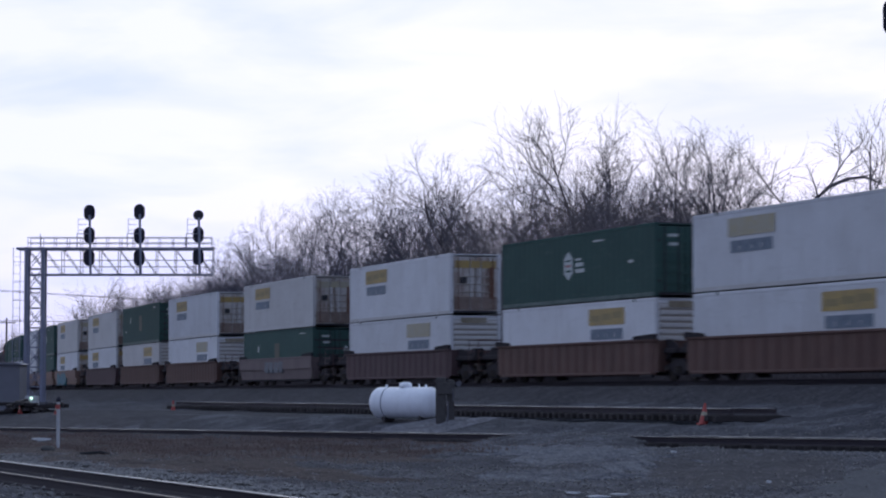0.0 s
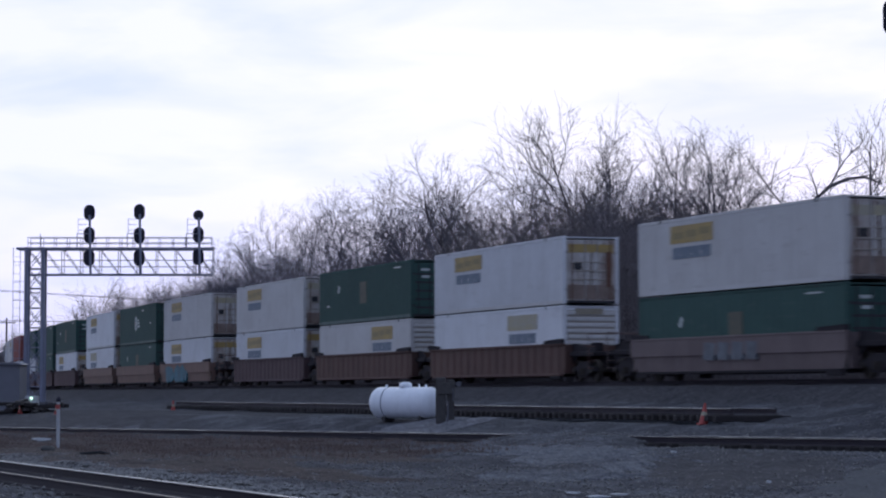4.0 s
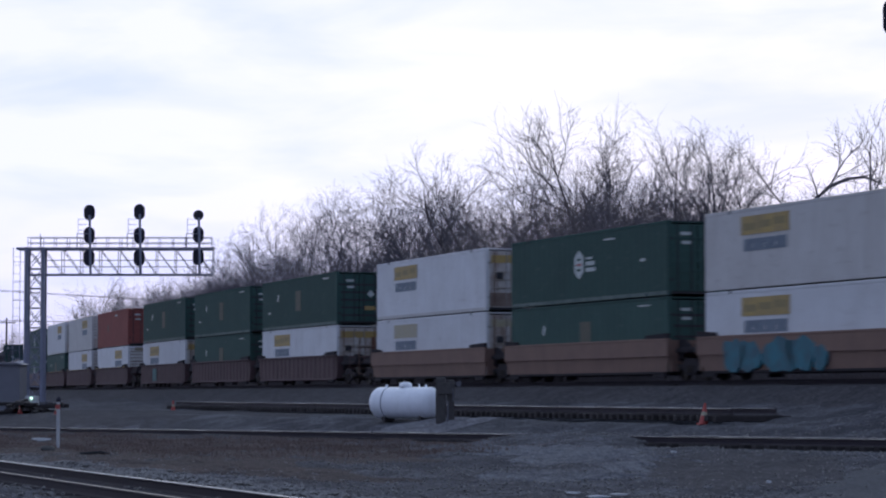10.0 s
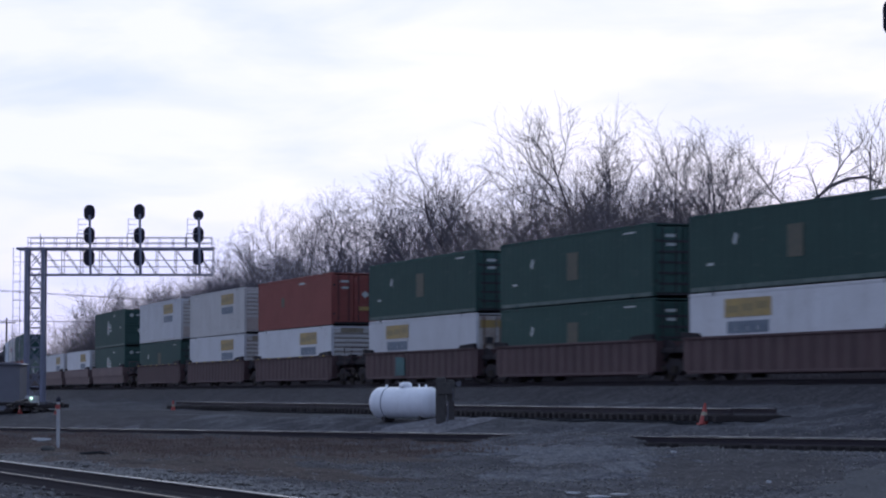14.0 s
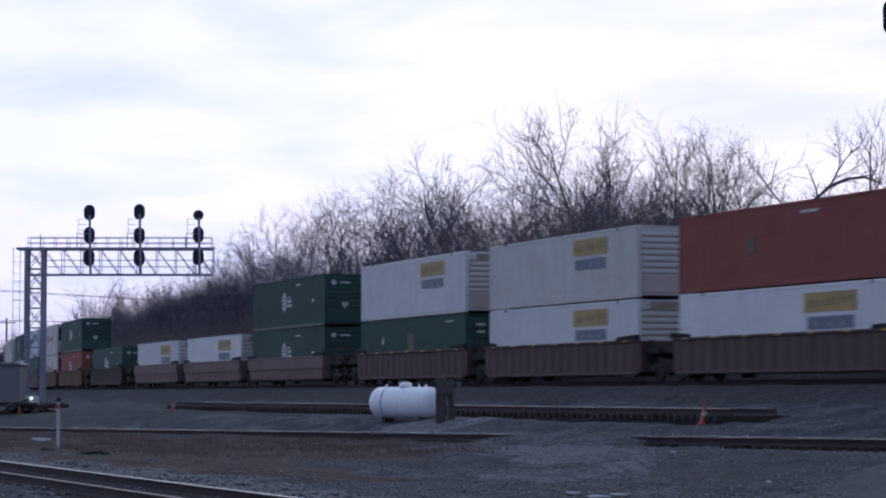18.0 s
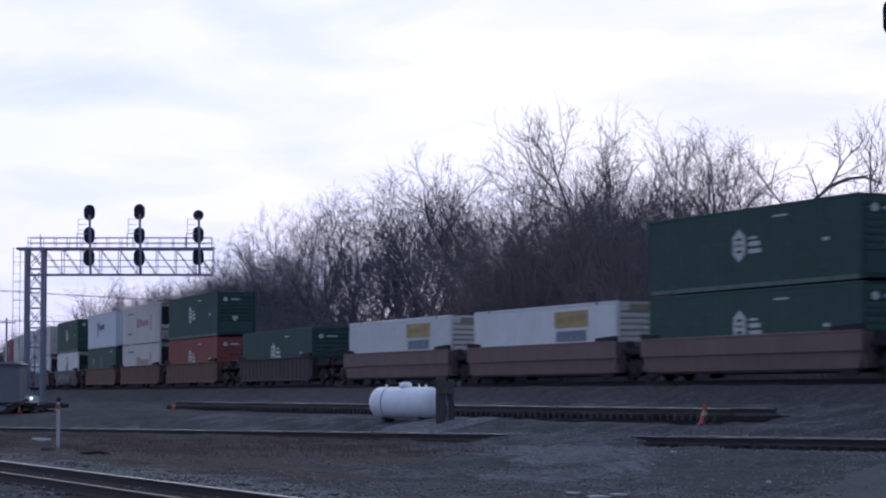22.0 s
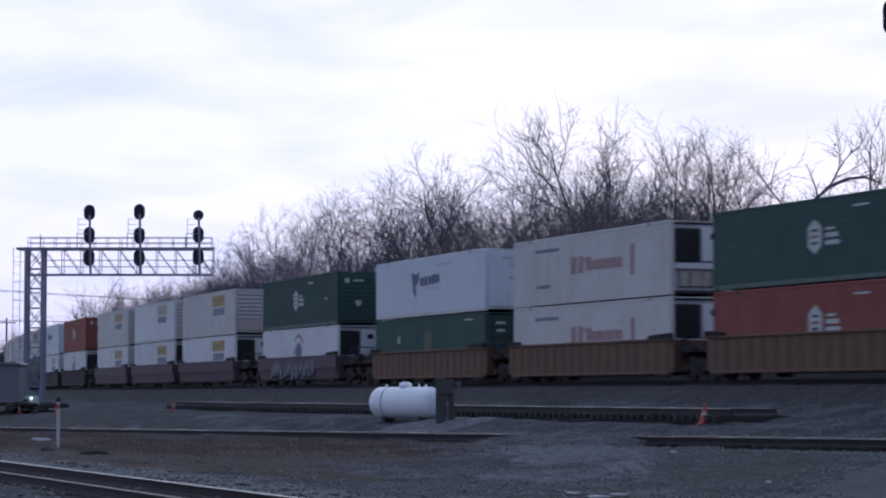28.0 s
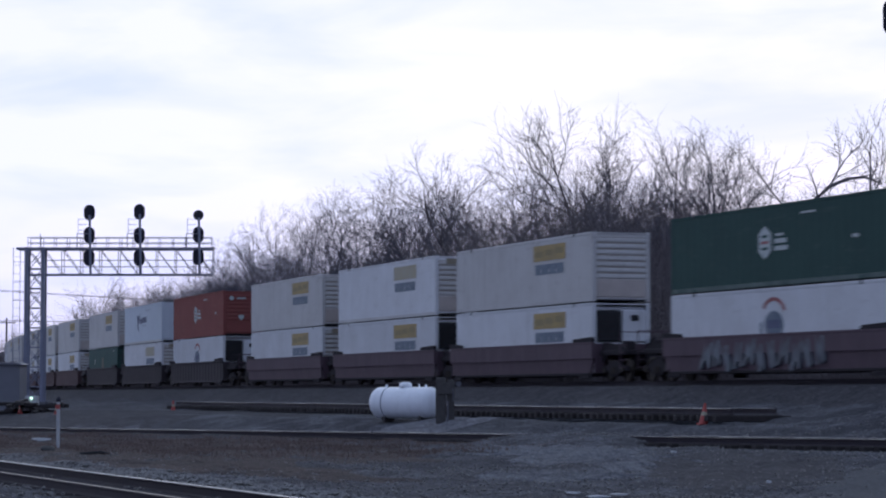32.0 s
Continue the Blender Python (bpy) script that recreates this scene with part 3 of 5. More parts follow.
        o2 = [(0.78 * math.cos(a) + 0.1, z + 0.12 + 0.58 * math.sin(a)) for a in np.linspace(2.6, 0.35, 12)]
        outline("red_arc", o1 + o2, REDMARK, "red sweeping arc of a logo")
        o1 = [(1.0 * math.cos(a) + 0.1, z - 0.2 + 0.8 * math.sin(a)) for a in np.linspace(-0.7, -3.4, 12)]
        o2 = [(0.88 * math.cos(a) + 0.1, z - 0.2 + 0.68 * math.sin(a)) for a in np.linspace(-3.4, -0.7, 12)]
        outline("grey_arc", o1 + o2, GREYTEXT)
        outline("round_logo", [(0.68 * math.cos(a) + 0.12, z - 0.15 + 0.50 * math.sin(a)) for a in np.linspace(0, 2 * math.pi, 25)[:-1]], GREYTEXT, "round blue-grey logo", 0.004)
        plate("lettering", 0.12, z - 0.12, 1.0, 0.30, NAVY, dy=0.012)


PAINTS = {"white": WHITE, "faded": WHITE, "stained": CREAM, "shield": GREEN, "dotted": GREEN, "plain_red": RED, "redshield": RED, "reefer": CREAM, "bluish": BLUISH, "round": WHITE, "cooler": WHITE}
LABELS = {
    "white": "white steel container with a yellow logo panel",
    "faded": "white steel container with a bleached logo panel",
    "stained": "stained grey-white container with rust-run doors",
    "shield": "dark green container with a white logo",
    "dotted": "dark green container with a small white plate",
    "plain_red": "faded red steel freight container",
    "redshield": "faded red container with a white logo",
    "reefer": "white refrigerated container with maroon lettering bars",
    "bluish": "bluish white container with a dark navy logo shape",
    "cooler": "white container with an open dark cooling end",
    "round": "white refrigerated container with a round logo",
}


def build_container(kind):
    """Root at the middle of its floor; the doors face +x and the plain end -x."""
    paint = PAINTS[kind]
    c = thing("container", LABELS[kind], "container", "containers on the train")
    ribbed = kind in ("shield", "dotted", "plain_red", "redshield")
    h, w = LONG / 2, WIDE / 2
    for near in (-1, 1):
        sh = Shell()
        if ribbed:
            corrugated(sh, -h + 0.18, h - 0.18, near * (w - 0.005), 0.16, TALL - 0.12, 0.006, 0.56, near)
        else:
            corrugated(sh, -h + 0.18, h - 0.18, near * (w - 0.002), 0.16, TALL - 0.12, 0.003, 2.4, near)
        part("side_wall", sh, paint, c)
        part("top_rail", Shell().bevelled(0, near * (w - 0.04), TALL - 0.06, LONG - 0.1, 0.08, 0.12, 0.015), paint, c)
        part("bottom_rail", Shell().bevelled(0, near * (w - 0.05), 0.09, LONG - 0.1, 0.10, 0.17, 0.015), (GREENRAIL if paint is GREEN else paint) if ribbed else CREAM, c)
        side_marks(c, kind, near)
    part("roof", Shell().box(0, 0, TALL - 0.05, LONG - 0.1, WIDE - 0.1, 0.05), paint, c)
    part("floor", Shell().box(0, 0, 0.12, LONG - 0.1, WIDE - 0.12, 0.12), DARKTRIM, c)
    for a in (-1, 1):
        for b in (-1, 1):
            part("corner_post", Shell().bevelled(a * (h - 0.09), b * (w - 0.08), TALL / 2, 0.18, 0.16, TALL, 0.02), paint, c)
            for z in (0.06, TALL - 0.06):
                part("corner_casting", Shell().bevelled(a * 6.10, b * (w - 0.06), z, 0.18, 0.13, 0.12, 0.012), DARKTRIM if z > 1 else paint, c)
    # door end
    cool = kind in ("reefer", "round", "cooler")
    if not cool:
        door_paint = DOOR if kind in ("white", "faded", "stained") else paint
        for b in (-1, 1):
            d = part("door_leaf", Shell().bevelled(h - 0.05, b * 0.58, TALL / 2, 0.06, 1.12, TALL - 0.3, 0.02), door_paint, c, "door leaf with rust runs" if door_paint is DOOR else "")
            for k in (-0.3, 0.3):
                part("lock_rod", Shell().rod((h + 0.0, b * 0.58 + k, 0.2), (h + 0.0, b * 0.58 + k, TALL - 0.15), 0.026, n=6), (RUSTROD if k * b > 0 else STEELROD) if door_paint is DOOR else DARKTRIM, d)
            for z in (0.6, 2.2):
                part("hinge", Shell().box(h - 0.015, b * 1.14, z, 0.03, 0.14, 0.10), STEELROD if door_paint is DOOR else DARKTRIM, d)
        if door_paint is DOOR:
            part("logo_panel", Shell().box(h - 0.012, 0, TALL - 0.52, 0.012, 2.1, 0.36), YELLOW if kind == "white" else PALEYELLOW, c, "yellow strip across the doors")
            part("kick_plate", Shell().bevelled(h - 0.012, 0, 0.52, 0.03, 2.2, 0.62, 0.01), GRIME, c, "rust-browned plate along the foot of the doors")
            part("rust_strip", Shell().bevelled(h + 0.006, 0.82, 1.5, 0.03, 0.26, 1.5, 0.01), RUSTROD, c, "rusted hinge strip")
            for y, w in ((-0.22, 0.10), (0.22, 0.13)):
                part("seal_strip", Shell().bevelled(h + 0.006, y, 1.52, 0.03, w, 1.4, 0.01), CREAM, c)
            for z in (1.05, 1.42, 1.79):
                part("door_rib", Shell().bevelled(h + 0.01, -0.15, z, 0.03, 1.7, 0.07, 0.01), RIBGAP, c)
            part("document_box", Shell().bevelled(h + 0.02, -0.62, 1.62, 0.06, 0.34, 0.30, 0.02), DARKTRIM, c, "dark document box on the doors")
        else:
            part("end_marking", Shell().box(0, 0, 0, 0.012, 0.30, 0.30, pose(h + 0.012, 0.66, TALL - 1.22, 45)), PALE, c, "white diamond mark")
            part("yellow_plate", Shell().box(h + 0.012, 0.62, TALL - 2.0, 0.012, 0.62, 0.22), YELLOW, c, "yellow warning plate")
            for z, wd in ((TALL - 0.5, 0.5), (TALL - 0.85, 0.4)):
                part("lettering", Shell().box(h - 0.012, -0.5, z, 0.012, wd, 0.12), PALE, c)
            for k in range(5):
                part("door_rib", Shell().box(h - 0.01, 0, 0.5 + 0.42 * k, 0.03, 2.1, 0.09), DARKTRIM if kind == "dotted" else paint, c)
    else:
        part("end_frame", Shell().box(h - 0.3, 0, TALL / 2, 0.06, WIDE - 0.2, TALL - 0.3), WHITE, c)
        u = part("cooling_unit", Shell().bevelled(h - 0.16, -0.58, TALL - 0.95, 0.30, 1.12, 1.30, 0.05), UNIT, c, "black cooling unit")
        for k in range(5):
            part("louvre", Shell().box(h, -0.58, TALL - 1.38 + 0.2 * k, 0.03, 1.0, 0.05), TRUCK, u)
        part("end_panel", Shell().bevelled(h - 0.16, 0.60, TALL - 0.95, 0.24, 1.1, 1.30, 0.03), WHITE, c)
        part("control_box", Shell().bevelled(h - 0.12, 0.62, TALL - 0.62, 0.22, 0.36, 0.26, 0.03), UNIT, c)
        part("lower_panel", Shell().bevelled(h - 0.17, 0.0, 1.12, 0.26, 2.2, 0.24, 0.03), WHITE, c)
        part("fuel_tank", Shell().bevelled(h - 0.22, 0.1, 0.62, 0.2, 1.9, 0.62, 0.05), DOOR, c)
    # plain end with level ribs
    part("end_wall", Shell().box(-h + 0.06, 0, TALL / 2, 0.05, WIDE - 0.2, TALL - 0.2), paint, c)
    for k in range(0 if kind == "bluish" else 7):
        part("end_rib", Shell().bevelled(-h + 0.02, 0, 1.06 + 0.25 * k, 0.07, WIDE - 0.36, 0.165, 0.02), paint if ribbed or kind == "bluish" else CREAM, c)
    plain = ribbed or kind == "bluish"
    # on white boxes its grimy colour also stands in for shadow between the ribs
    part("rib_backing", Shell().box(-h + 0.03, 0, 1.82, 0.03, WIDE - 0.36, 1.72), paint if plain else RIBGAP, c)
    part("end_panel", Shell().bevelled(-h + 0.02, 0, 0.56, 0.06, WIDE - 0.36, 0.74, 0.02), paint if plain else BEIGE, c)
    if kind == "bluish":
        for z, wd in ((TALL - 0.45, 1.3), (TALL - 0.75, 0.5), (TALL - 1.35, 0.6)):
            part("lettering", Shell().box(-h - 0.012, -0.2, z, 0.012, wd, 0.14), FAINT, c)
    if kind in ("white", "faded"):
        part("end_logo", Shell().box(-h - 0.02, 0.1, TALL - 0.26, 0.012, 1.3, 0.26), ENDSTAIN, c)
    elif ribbed:
        part("end_logo", Shell().slab([(0.15 * math.cos(a), 0.15 * math.sin(a)) for a in np.linspace(0, 2 * math.pi, 14)[:-1]], -0.006, 0.006, pose(-h - 0.02, 0.75, TALL - 0.5, 0, 0, 90)), PALE, c)
        part("lettering", Shell().box(-h - 0.02, 0.1, TALL - 0.5, 0.012, 0.6, 0.10), PALE, c)
        part("end_marking", Shell().slab([(-0.18, 0.16), (0.18, 0.16), (0.18, 0.0), (0.0, -0.2), (-0.18, 0.0)], -0.006, 0.006, pose(-h - 0.02, 0.1, TALL - 1.75, 0, 0, 90)), PALE, c)
    return c


def wheel(parent, x, y, r):
    m = pose(x, y, r, 90, 0, 0)
    side = 1 if y > 0 else -1
    o = [(r + 0.02, -0.02), (r + 0.02, 0.01), (r, 0.02), (r, 0.12), (r - 0.07, 0.13), (r - 0.09, 0.07), (0.14, 0.05), (0.12, 0.14), (0.01, 0.14)]
    return part("wheel", Shell().lathe([(0.01, -0.02)] + o, 20, m if side < 0 else m @ pose(0, 0, 0, 180, 0, 0)), WHEELM, parent, smooth=False)


def build_truck(parent, x):
    r = 0.46
    t = part("truck", Shell().bevelled(x, 0, 0.62, 0.42, 2.0, 0.26, 0.03), TRUCK, parent, "greasy black steel truck")
    for b in (-1, 1):
        y = b * 1.02
        pts = [(x - 1.25, 0.42), (x - 1.2, 0.60), (x - 0.7, 0.64), (x - 0.4, 0.84), (x + 0.4, 0.84), (x + 0.7, 0.64), (x + 1.2, 0.60), (x + 1.25, 0.42), (x + 0.62, 0.40), (x + 0.35, 0.20), (x - 0.35, 0.20), (x - 0.62, 0.40)]
        part("side_frame", Shell().slab(pts, y - 0.07, y + 0.07), TRUCK, t)
        for k in (-0.17, 0.0, 0.17):
            part("spring", Shell().rod((x + k, y * 1.09, 0.28), (x + k, y * 1.09, 0.56), 0.065, n=8), WHEELM, t)
        for k in (-0.89, 0.89):
            part("bearing_cap", Shell().rod((x + k, b * 1.0, r), (x + k, b * 1.16, r), 0.11, n=10), WHEELM, t)
    for k in (-0.89, 0.89):
        part("axle", Shell().rod((x + k, -0.95, r), (x + k, 0.95, r), 0.085, n=8), WHEELM, t)
        for b in (-1, 1):
            wheel(t, x + k, b * 0.79, r)
    return t


CAR_LABELS = {
    "rust": "rust-brown ribbed steel well car unit", "dark": "dark brown ribbed steel well car unit", "tan": "orange-tan smooth-sided steel well car unit",
    "pink": "pale red-brown smooth-sided steel well car unit", "gold": "yellow-brown ribbed steel well car unit", "plum": "dark plum smooth-sided steel well car unit",
    "grey": "grey-brown smooth-sided steel well car unit", "black": "sooty black ribbed steel well car unit"}


def build_well(colour, ribbed, front, rear, marks=""):
    """One well of a container car. front, rear: whether that end carries a coupler."""
    paint = CARS[colour]
    c = thing("well_car", CAR_LABELS[colour], "rail car", "well cars of the train")
    hl, top, low = 8.42, 1.56, 0.24
    for b in (-1, 1):
        y = b * 1.41
        side = Shell()
        if ribbed:
            side.slab([(-hl, 0.62), (-hl + 0.25, low), (hl - 0.25, low), (hl, 0.62), (hl, top), (-hl, top)], y - 0.03 - b * 0.07, y + 0.03 - b * 0.07)
            corrugated(side, -hl + 0.3, hl - 0.3, y + b * 0.02, low + 0.05, top, 0.045, 0.92, b)
        else:
            side.slab([(-hl, 0.93), (hl, 0.93), (hl, top), (-hl, top)], y - b * 0.05, y + b * 0.09)
            over, under = [(-hl, 0.95), (hl, 0.95)], [(hl - 0.45, low), (-hl + 0.45, low)]
            for d in (0.0, -0.03):
                side.add([(x, y + b * (d + 0.02), z) for x, z in over] + [(x, y + b * (d - 0.05), z) for x, z in under], [(0, 1, 2, 3)])
        s = part("side_sill", side, paint, c)
        part("top_chord", Shell().bevelled(0, y + b * (-0.01 if ribbed else 0.025), top + 0.02, 2 * hl, 0.16, 0.10, 0.02), paint, s)
        part("bottom_chord", Shell().bevelled(0, y - b * 0.03, low + 0.05, 2 * hl - 0.9, 0.14, 0.11, 0.02), TRUCK if not ribbed else paint, s)
        for a in (-1, 1):
            g = 2.1 if a > 0 else 1.5
            part("corner_guide", Shell().slab([(a * hl, top + 0.06), (a * (hl - g), top + 0.06), (a * (hl - g + 0.12), top + 0.2), (a * (hl - 0.3), top + 0.26), (a * hl, top + 0.26)], y - 0.1, y + 0.03), TRUCK, c, "dark steel guide plate")
            part("foot_step", Shell().bevelled(a * (hl - 0.9), y, low - 0.07, 1.1, 0.12, 0.13, 0.02), TRUCK, c)
        if marks == "yellow":
            for i in range(7):
                part("reflector", Shell().box(-7.2 + 2.4 * i, y + b * 0.085, top + 0.03, 0.42, 0.012, 0.07), REFLECT, s, "yellow reflector strip")
        elif marks == "cyan" and b < 0:
            for x, z, rx, rz in ((-5.5, 0.86, 0.80, 0.60), (-4.3, 0.84, 0.80, 0.56), (-2.0, 0.86, 1.10, 0.62), (-0.5, 0.88, 0.95, 0.58), (0.75, 0.72, 0.45, 0.44)):
                pts = [(x + rx * math.cos(k) * (1 + 0.20 * math.sin(3 * k + x)), max(0.27, min(1.52, z + rz * math.copysign(abs(math.sin(k)) ** 0.6, math.sin(k)) * (1 + 0.14 * math.cos(5 * k + x))))) for k in np.linspace(0, 2 * math.pi, 26)[:-1]]
                part("spray_paint", Shell().slab(pts, y - 0.096 - 0.004 * (int(x * 2) % 3), y - 0.01), CYAN, s, "cyan spray-painted tag")
        elif marks == "silver" and b < 0:
            for i, x in enumerate(np.arange(-4.8, 4.2, 0.85)):
                z = 0.9 + 0.12 * math.sin(i * 2.1)
                w, t2 = 0.62, 0.25 * math.cos(i * 1.7)
                pts = [(x - w / 2 - t2, z - 0.5), (x - w / 6 - t2, z - 0.5), (x, z - 0.1), (x + w / 4, z - 0.48), (x + w / 2, z - 0.4), (x + w / 2 + t2, z + 0.5), (x + w / 5 + t2, z + 0.45), (x, z + 0.1), (x - w / 3 + t2, z + 0.5)]
                part("spray_paint", Shell().slab(pts, y - 0.100, y - 0.01), SILVER, s, "silver spray-painted letter shape")
        elif marks == "pale" and b < 0:
            for i, x in enumerate((-1.6, -0.5, 0.6, 1.7)):
                part("spray_paint", Shell().slab([(x - 0.45, 0.75), (x + 0.4, 0.72), (x + 0.46, 1.36), (x - 0.38, 1.4)], y - 0.100, y - 0.01), SILVER, s, "pale spray-painted block")
        elif marks == "teal" and b < 0:
            part("spray_paint", Shell().slab([(-3.2, 0.4), (-1.7, 0.42), (-1.75, 1.3), (-3.1, 1.34)], y - 0.07, y - 0.06), TEALP, s, "teal painted panel")
    part("well_floor", Shell().box(0, 0, 0.30, 2 * hl - 0.6, 2.7, 0.06), TRUCK, c)
    for a, coupled in ((1, front), (-1, rear)):
        reach = 10.95 if coupled else 9.6
        part("end_platform", Shell().bevelled(a * (hl - 0.2 + reach) / 2, 0, 1.16, reach - hl + 0.2, 2.3, 0.20, 0.03), TRUCK, c, "dark end platform over the truck")
        part("end_bulkhead", Shell().slab([(a * (hl - 0.15), 0.35), (a * (hl + 0.0), 0.35), (a * (hl + 0.05), top), (a * (hl - 0.15), top)], -1.35, 1.35), paint, c)
        # gussets take the near-black truck colour to paint the joint's shadow
        for b in (-1, 1):
            part("end_gusset", Shell().slab([(a * hl, 0.75), (a * (hl + 0.55), 1.05), (a * (reach - 0.1), 1.05), (a * (reach - 0.1), 1.34), (a * (hl + 0.5), 1.60), (a * hl, 1.60)], b * 1.0 - 0.03, b * 1.0 + 0.03), TRUCK, c)
        part("centre_plate", Shell().rod((a * 9.72, 0, 0.7), (a * 9.72, 0, 1.05), 0.28, n=12), TRUCK, c)
        if coupled:
            part("coupler", Shell().bevelled(a * (reach + 0.32), 0, 0.88, 0.85, 0.26, 0.26, 0.05), TRUCK, c)
            part("draft_sill", Shell().bevelled(a * 10.2, 0, 0.92, 1.6, 0.45, 0.4, 0.03), TRUCK, c)
            for b in (-1, 1):
                for k in range(4):
                    part("ladder_rung", Shell().rod((a * (reach - 0.05), b * 1.05, 0.55 + 0.3 * k), (a * (reach - 0.05), b * 1.36, 0.55 + 0.3 * k), 0.018, n=5), paint, c)
                part("ladder_post", Shell().rod((a * (reach - 0.05), b * 1.36, 0.5), (a * (reach - 0.05), b * 1.36, 2.0), 0.02, n=5), paint, c)
            part("hand_rail", Shell().rod((a * (reach - 0.05), -1.36, 1.98), (a * (reach - 0.05), 1.36, 1.98), 0.02, n=5), paint, c)
            part("brake_box", Shell().bevelled(a * 10.3, -0.7, 1.45, 0.5, 0.4, 0.35, 0.03), TRUCK, c)
    build_truck(c, -9.72)
    if front:
        build_truck(c, 9.72)
    return c


# each stack: the place of its rear end, the upper and the lower box ('-' turned end for end), and its car
STACKS = [
    (257.4, "faded", "-white", "rust", 1, 0, 0, ""), (238.0, "shield", "-white", "rust", 1, 0, 1, ""), (215.0, "white", "-faded", "dark", 1, 1, 1, ""),
    (191.7, "stained", "dotted", "grey", 0, 1, 1, "pale"), (168.0, "white", "-faded", "rust", 1, 1, 0, ""), (148.3, "dotted", "-stained", "rust", 1, 0, 0, ""),
    (128.8, "stained", "white", "dark", 1, 0, 1, ""), (105.3, "stained", "white", "tan", 0, 1, 0, "cyan"), (86.0, "shield", "dotted", "tan", 0, 0, 0, ""),
    (66.7, "white", "faded", "tan", 0, 0, 1, ""), (43.3, "dotted", "white", "dark", 1, 1, 0, ""), (24.0, "dotted", "dotted", "dark", 1, 0, 0, ""),
    (4.7, "dotted", "white", "dark", 1, 0, 1, "teal"), (-18.4, "plain_red", "-white", "dark", 1, 1, 0, "yellow"), (-38.2, "-stained", "-white", "dark", 1, 0, 0, "yellow"),
    (-57.5, "-white", "dotted", "dark", 1, 0, 1, "yellow"), (-80.6, "-shield", "-shield", "pink", 0, 1, 0, ""), (-99.8, "", "-white", "pink", 0, 0, 0, ""),
    (-119.2, "", "-white", "pink", 0, 0, 1, ""), (-142.7, "", "-shield", "black", 1, 1, 1, ""), (-166.1, "-shield", "-redshield", "gold", 1, 1, 0, ""),
    (-185.8, "reefer", "reefer", "gold", 1, 0, 0, ""), (-205.5, "-bluish", "dotted", "gold", 1, 0, 1, ""), (-228.6, "-shield", "round", "plum", 0, 1, 1, "silver"),
    (-252.1, "-stained", "cooler", "plum", 0, 1, 0, ""), (-271.2, "-faded", "cooler", "plum", 0, 0, 0, ""), (-290.5, "-stained", "-white", "plum", 0, 0, 1, ""),
    (-314.3, "-redshield", "round", "black", 1, 1, 0, ""), (-334.9, "-bluish", "-faded", "black", 1, 0, 0, ""), (-354.6, "-stained", "dotted", "black", 1, 0, 1, ""),
    (-378.0, "-stained", "-white", "dark", 1, 1, 0, ""), (-397.4, "-stained", "-white", "dark", 1, 0, 0, ""), (-416.8, "-stained", "-faded", "dark", 1, 0, 1, ""),
    (-440.2, "-stained", "-stained", "dark", 1, 1, 0, ""), (-459.6, "-stained", "-stained", "dark", 1, 0, 0, ""), (-479.0, "-faded", "-stained", "dark", 1, 0, 1, ""),
]
MOVERS = []
made = {}


def again(key, build):
    """The first one built of a kind, then copies of it."""
    if key not in made:
        made[key] = build()
        return made[key]
    return copy_thing(made[key], Matrix.Identity(4))


for rear_end, upper, lower, colour, ribbed, front, rear, marks in STACKS:
    mid = rear_end + LONG / 2
    MOVERS.append((again((colour, ribbed, front, rear, marks), lambda: build_well(colour, ribbed, front, rear, marks)), mid, RAIL_Z, 0))
    for tag, z in ((lower, RAIL_Z + 0.36), (upper, RAIL_Z + 0.36 + TALL + 0.05)):
        if tag:
            kind = tag.lstrip("-")
            ob = again(kind, lambda: build_container(kind))
            tagged(ob, LABELS[kind] + (" in a well" if z < RAIL_Z + 1 else ", on top"))
            MOVERS.append((ob, mid, z, 180 if tag[0] == "-" else 0))

# small hitches of the running train, second by second, in metres
HITCH = [0.24, 0.20, 0.15, -0.83, -0.40, -0.20, 0.0, 0.0, 0.02, 0.10, 0.12, 0.02, 0.20, 0.20, 0.0, 0.0, 0.15, 0.23, 0.30, 0.23, -0.16, -0.28, -0.44, -0.24, -0.16, -0.10, 0.15, 0.40, 0.53, 0.34, 0.06, -0.17, -0.35]


def run(t):
    u = t - 16.0
    return 15.13 * u - 0.00765 * u * u + 0.0000666 * u ** 3 + HITCH[int(t)]


def motions():
    for ob, at, z, turn in MOVERS:
        rows = []
        for t in range(33):
            x, y, h = on_line(at + run(t), -1.30)
            rows.append((float(t), pose(x, y, z, 0, 0, h + turn)))
        walk(ob, rows)
# ---- signal bridge over the main line ----
def strut(name, parent, p0, p1, r, mat=None, n=6, label=""):
    return part(name, Shell().rod(p0, p1, r, n=n), mat or GALV, parent, label)


def bar(name, parent, p0, p1, w, mat=None):
    """A square bar between two points."""
    p0, p1 = Vector(p0), Vector(p1)
    d = p1 - p0
    m = Matrix.Translation((p0 + p1) / 2) @ d.to_track_quat("X", "Z").to_matrix().to_4x4()
    return part(name, Shell().bevelled(0, 0, 0, d.length, w, w, w * 0.12, m), mat or GALV, parent)


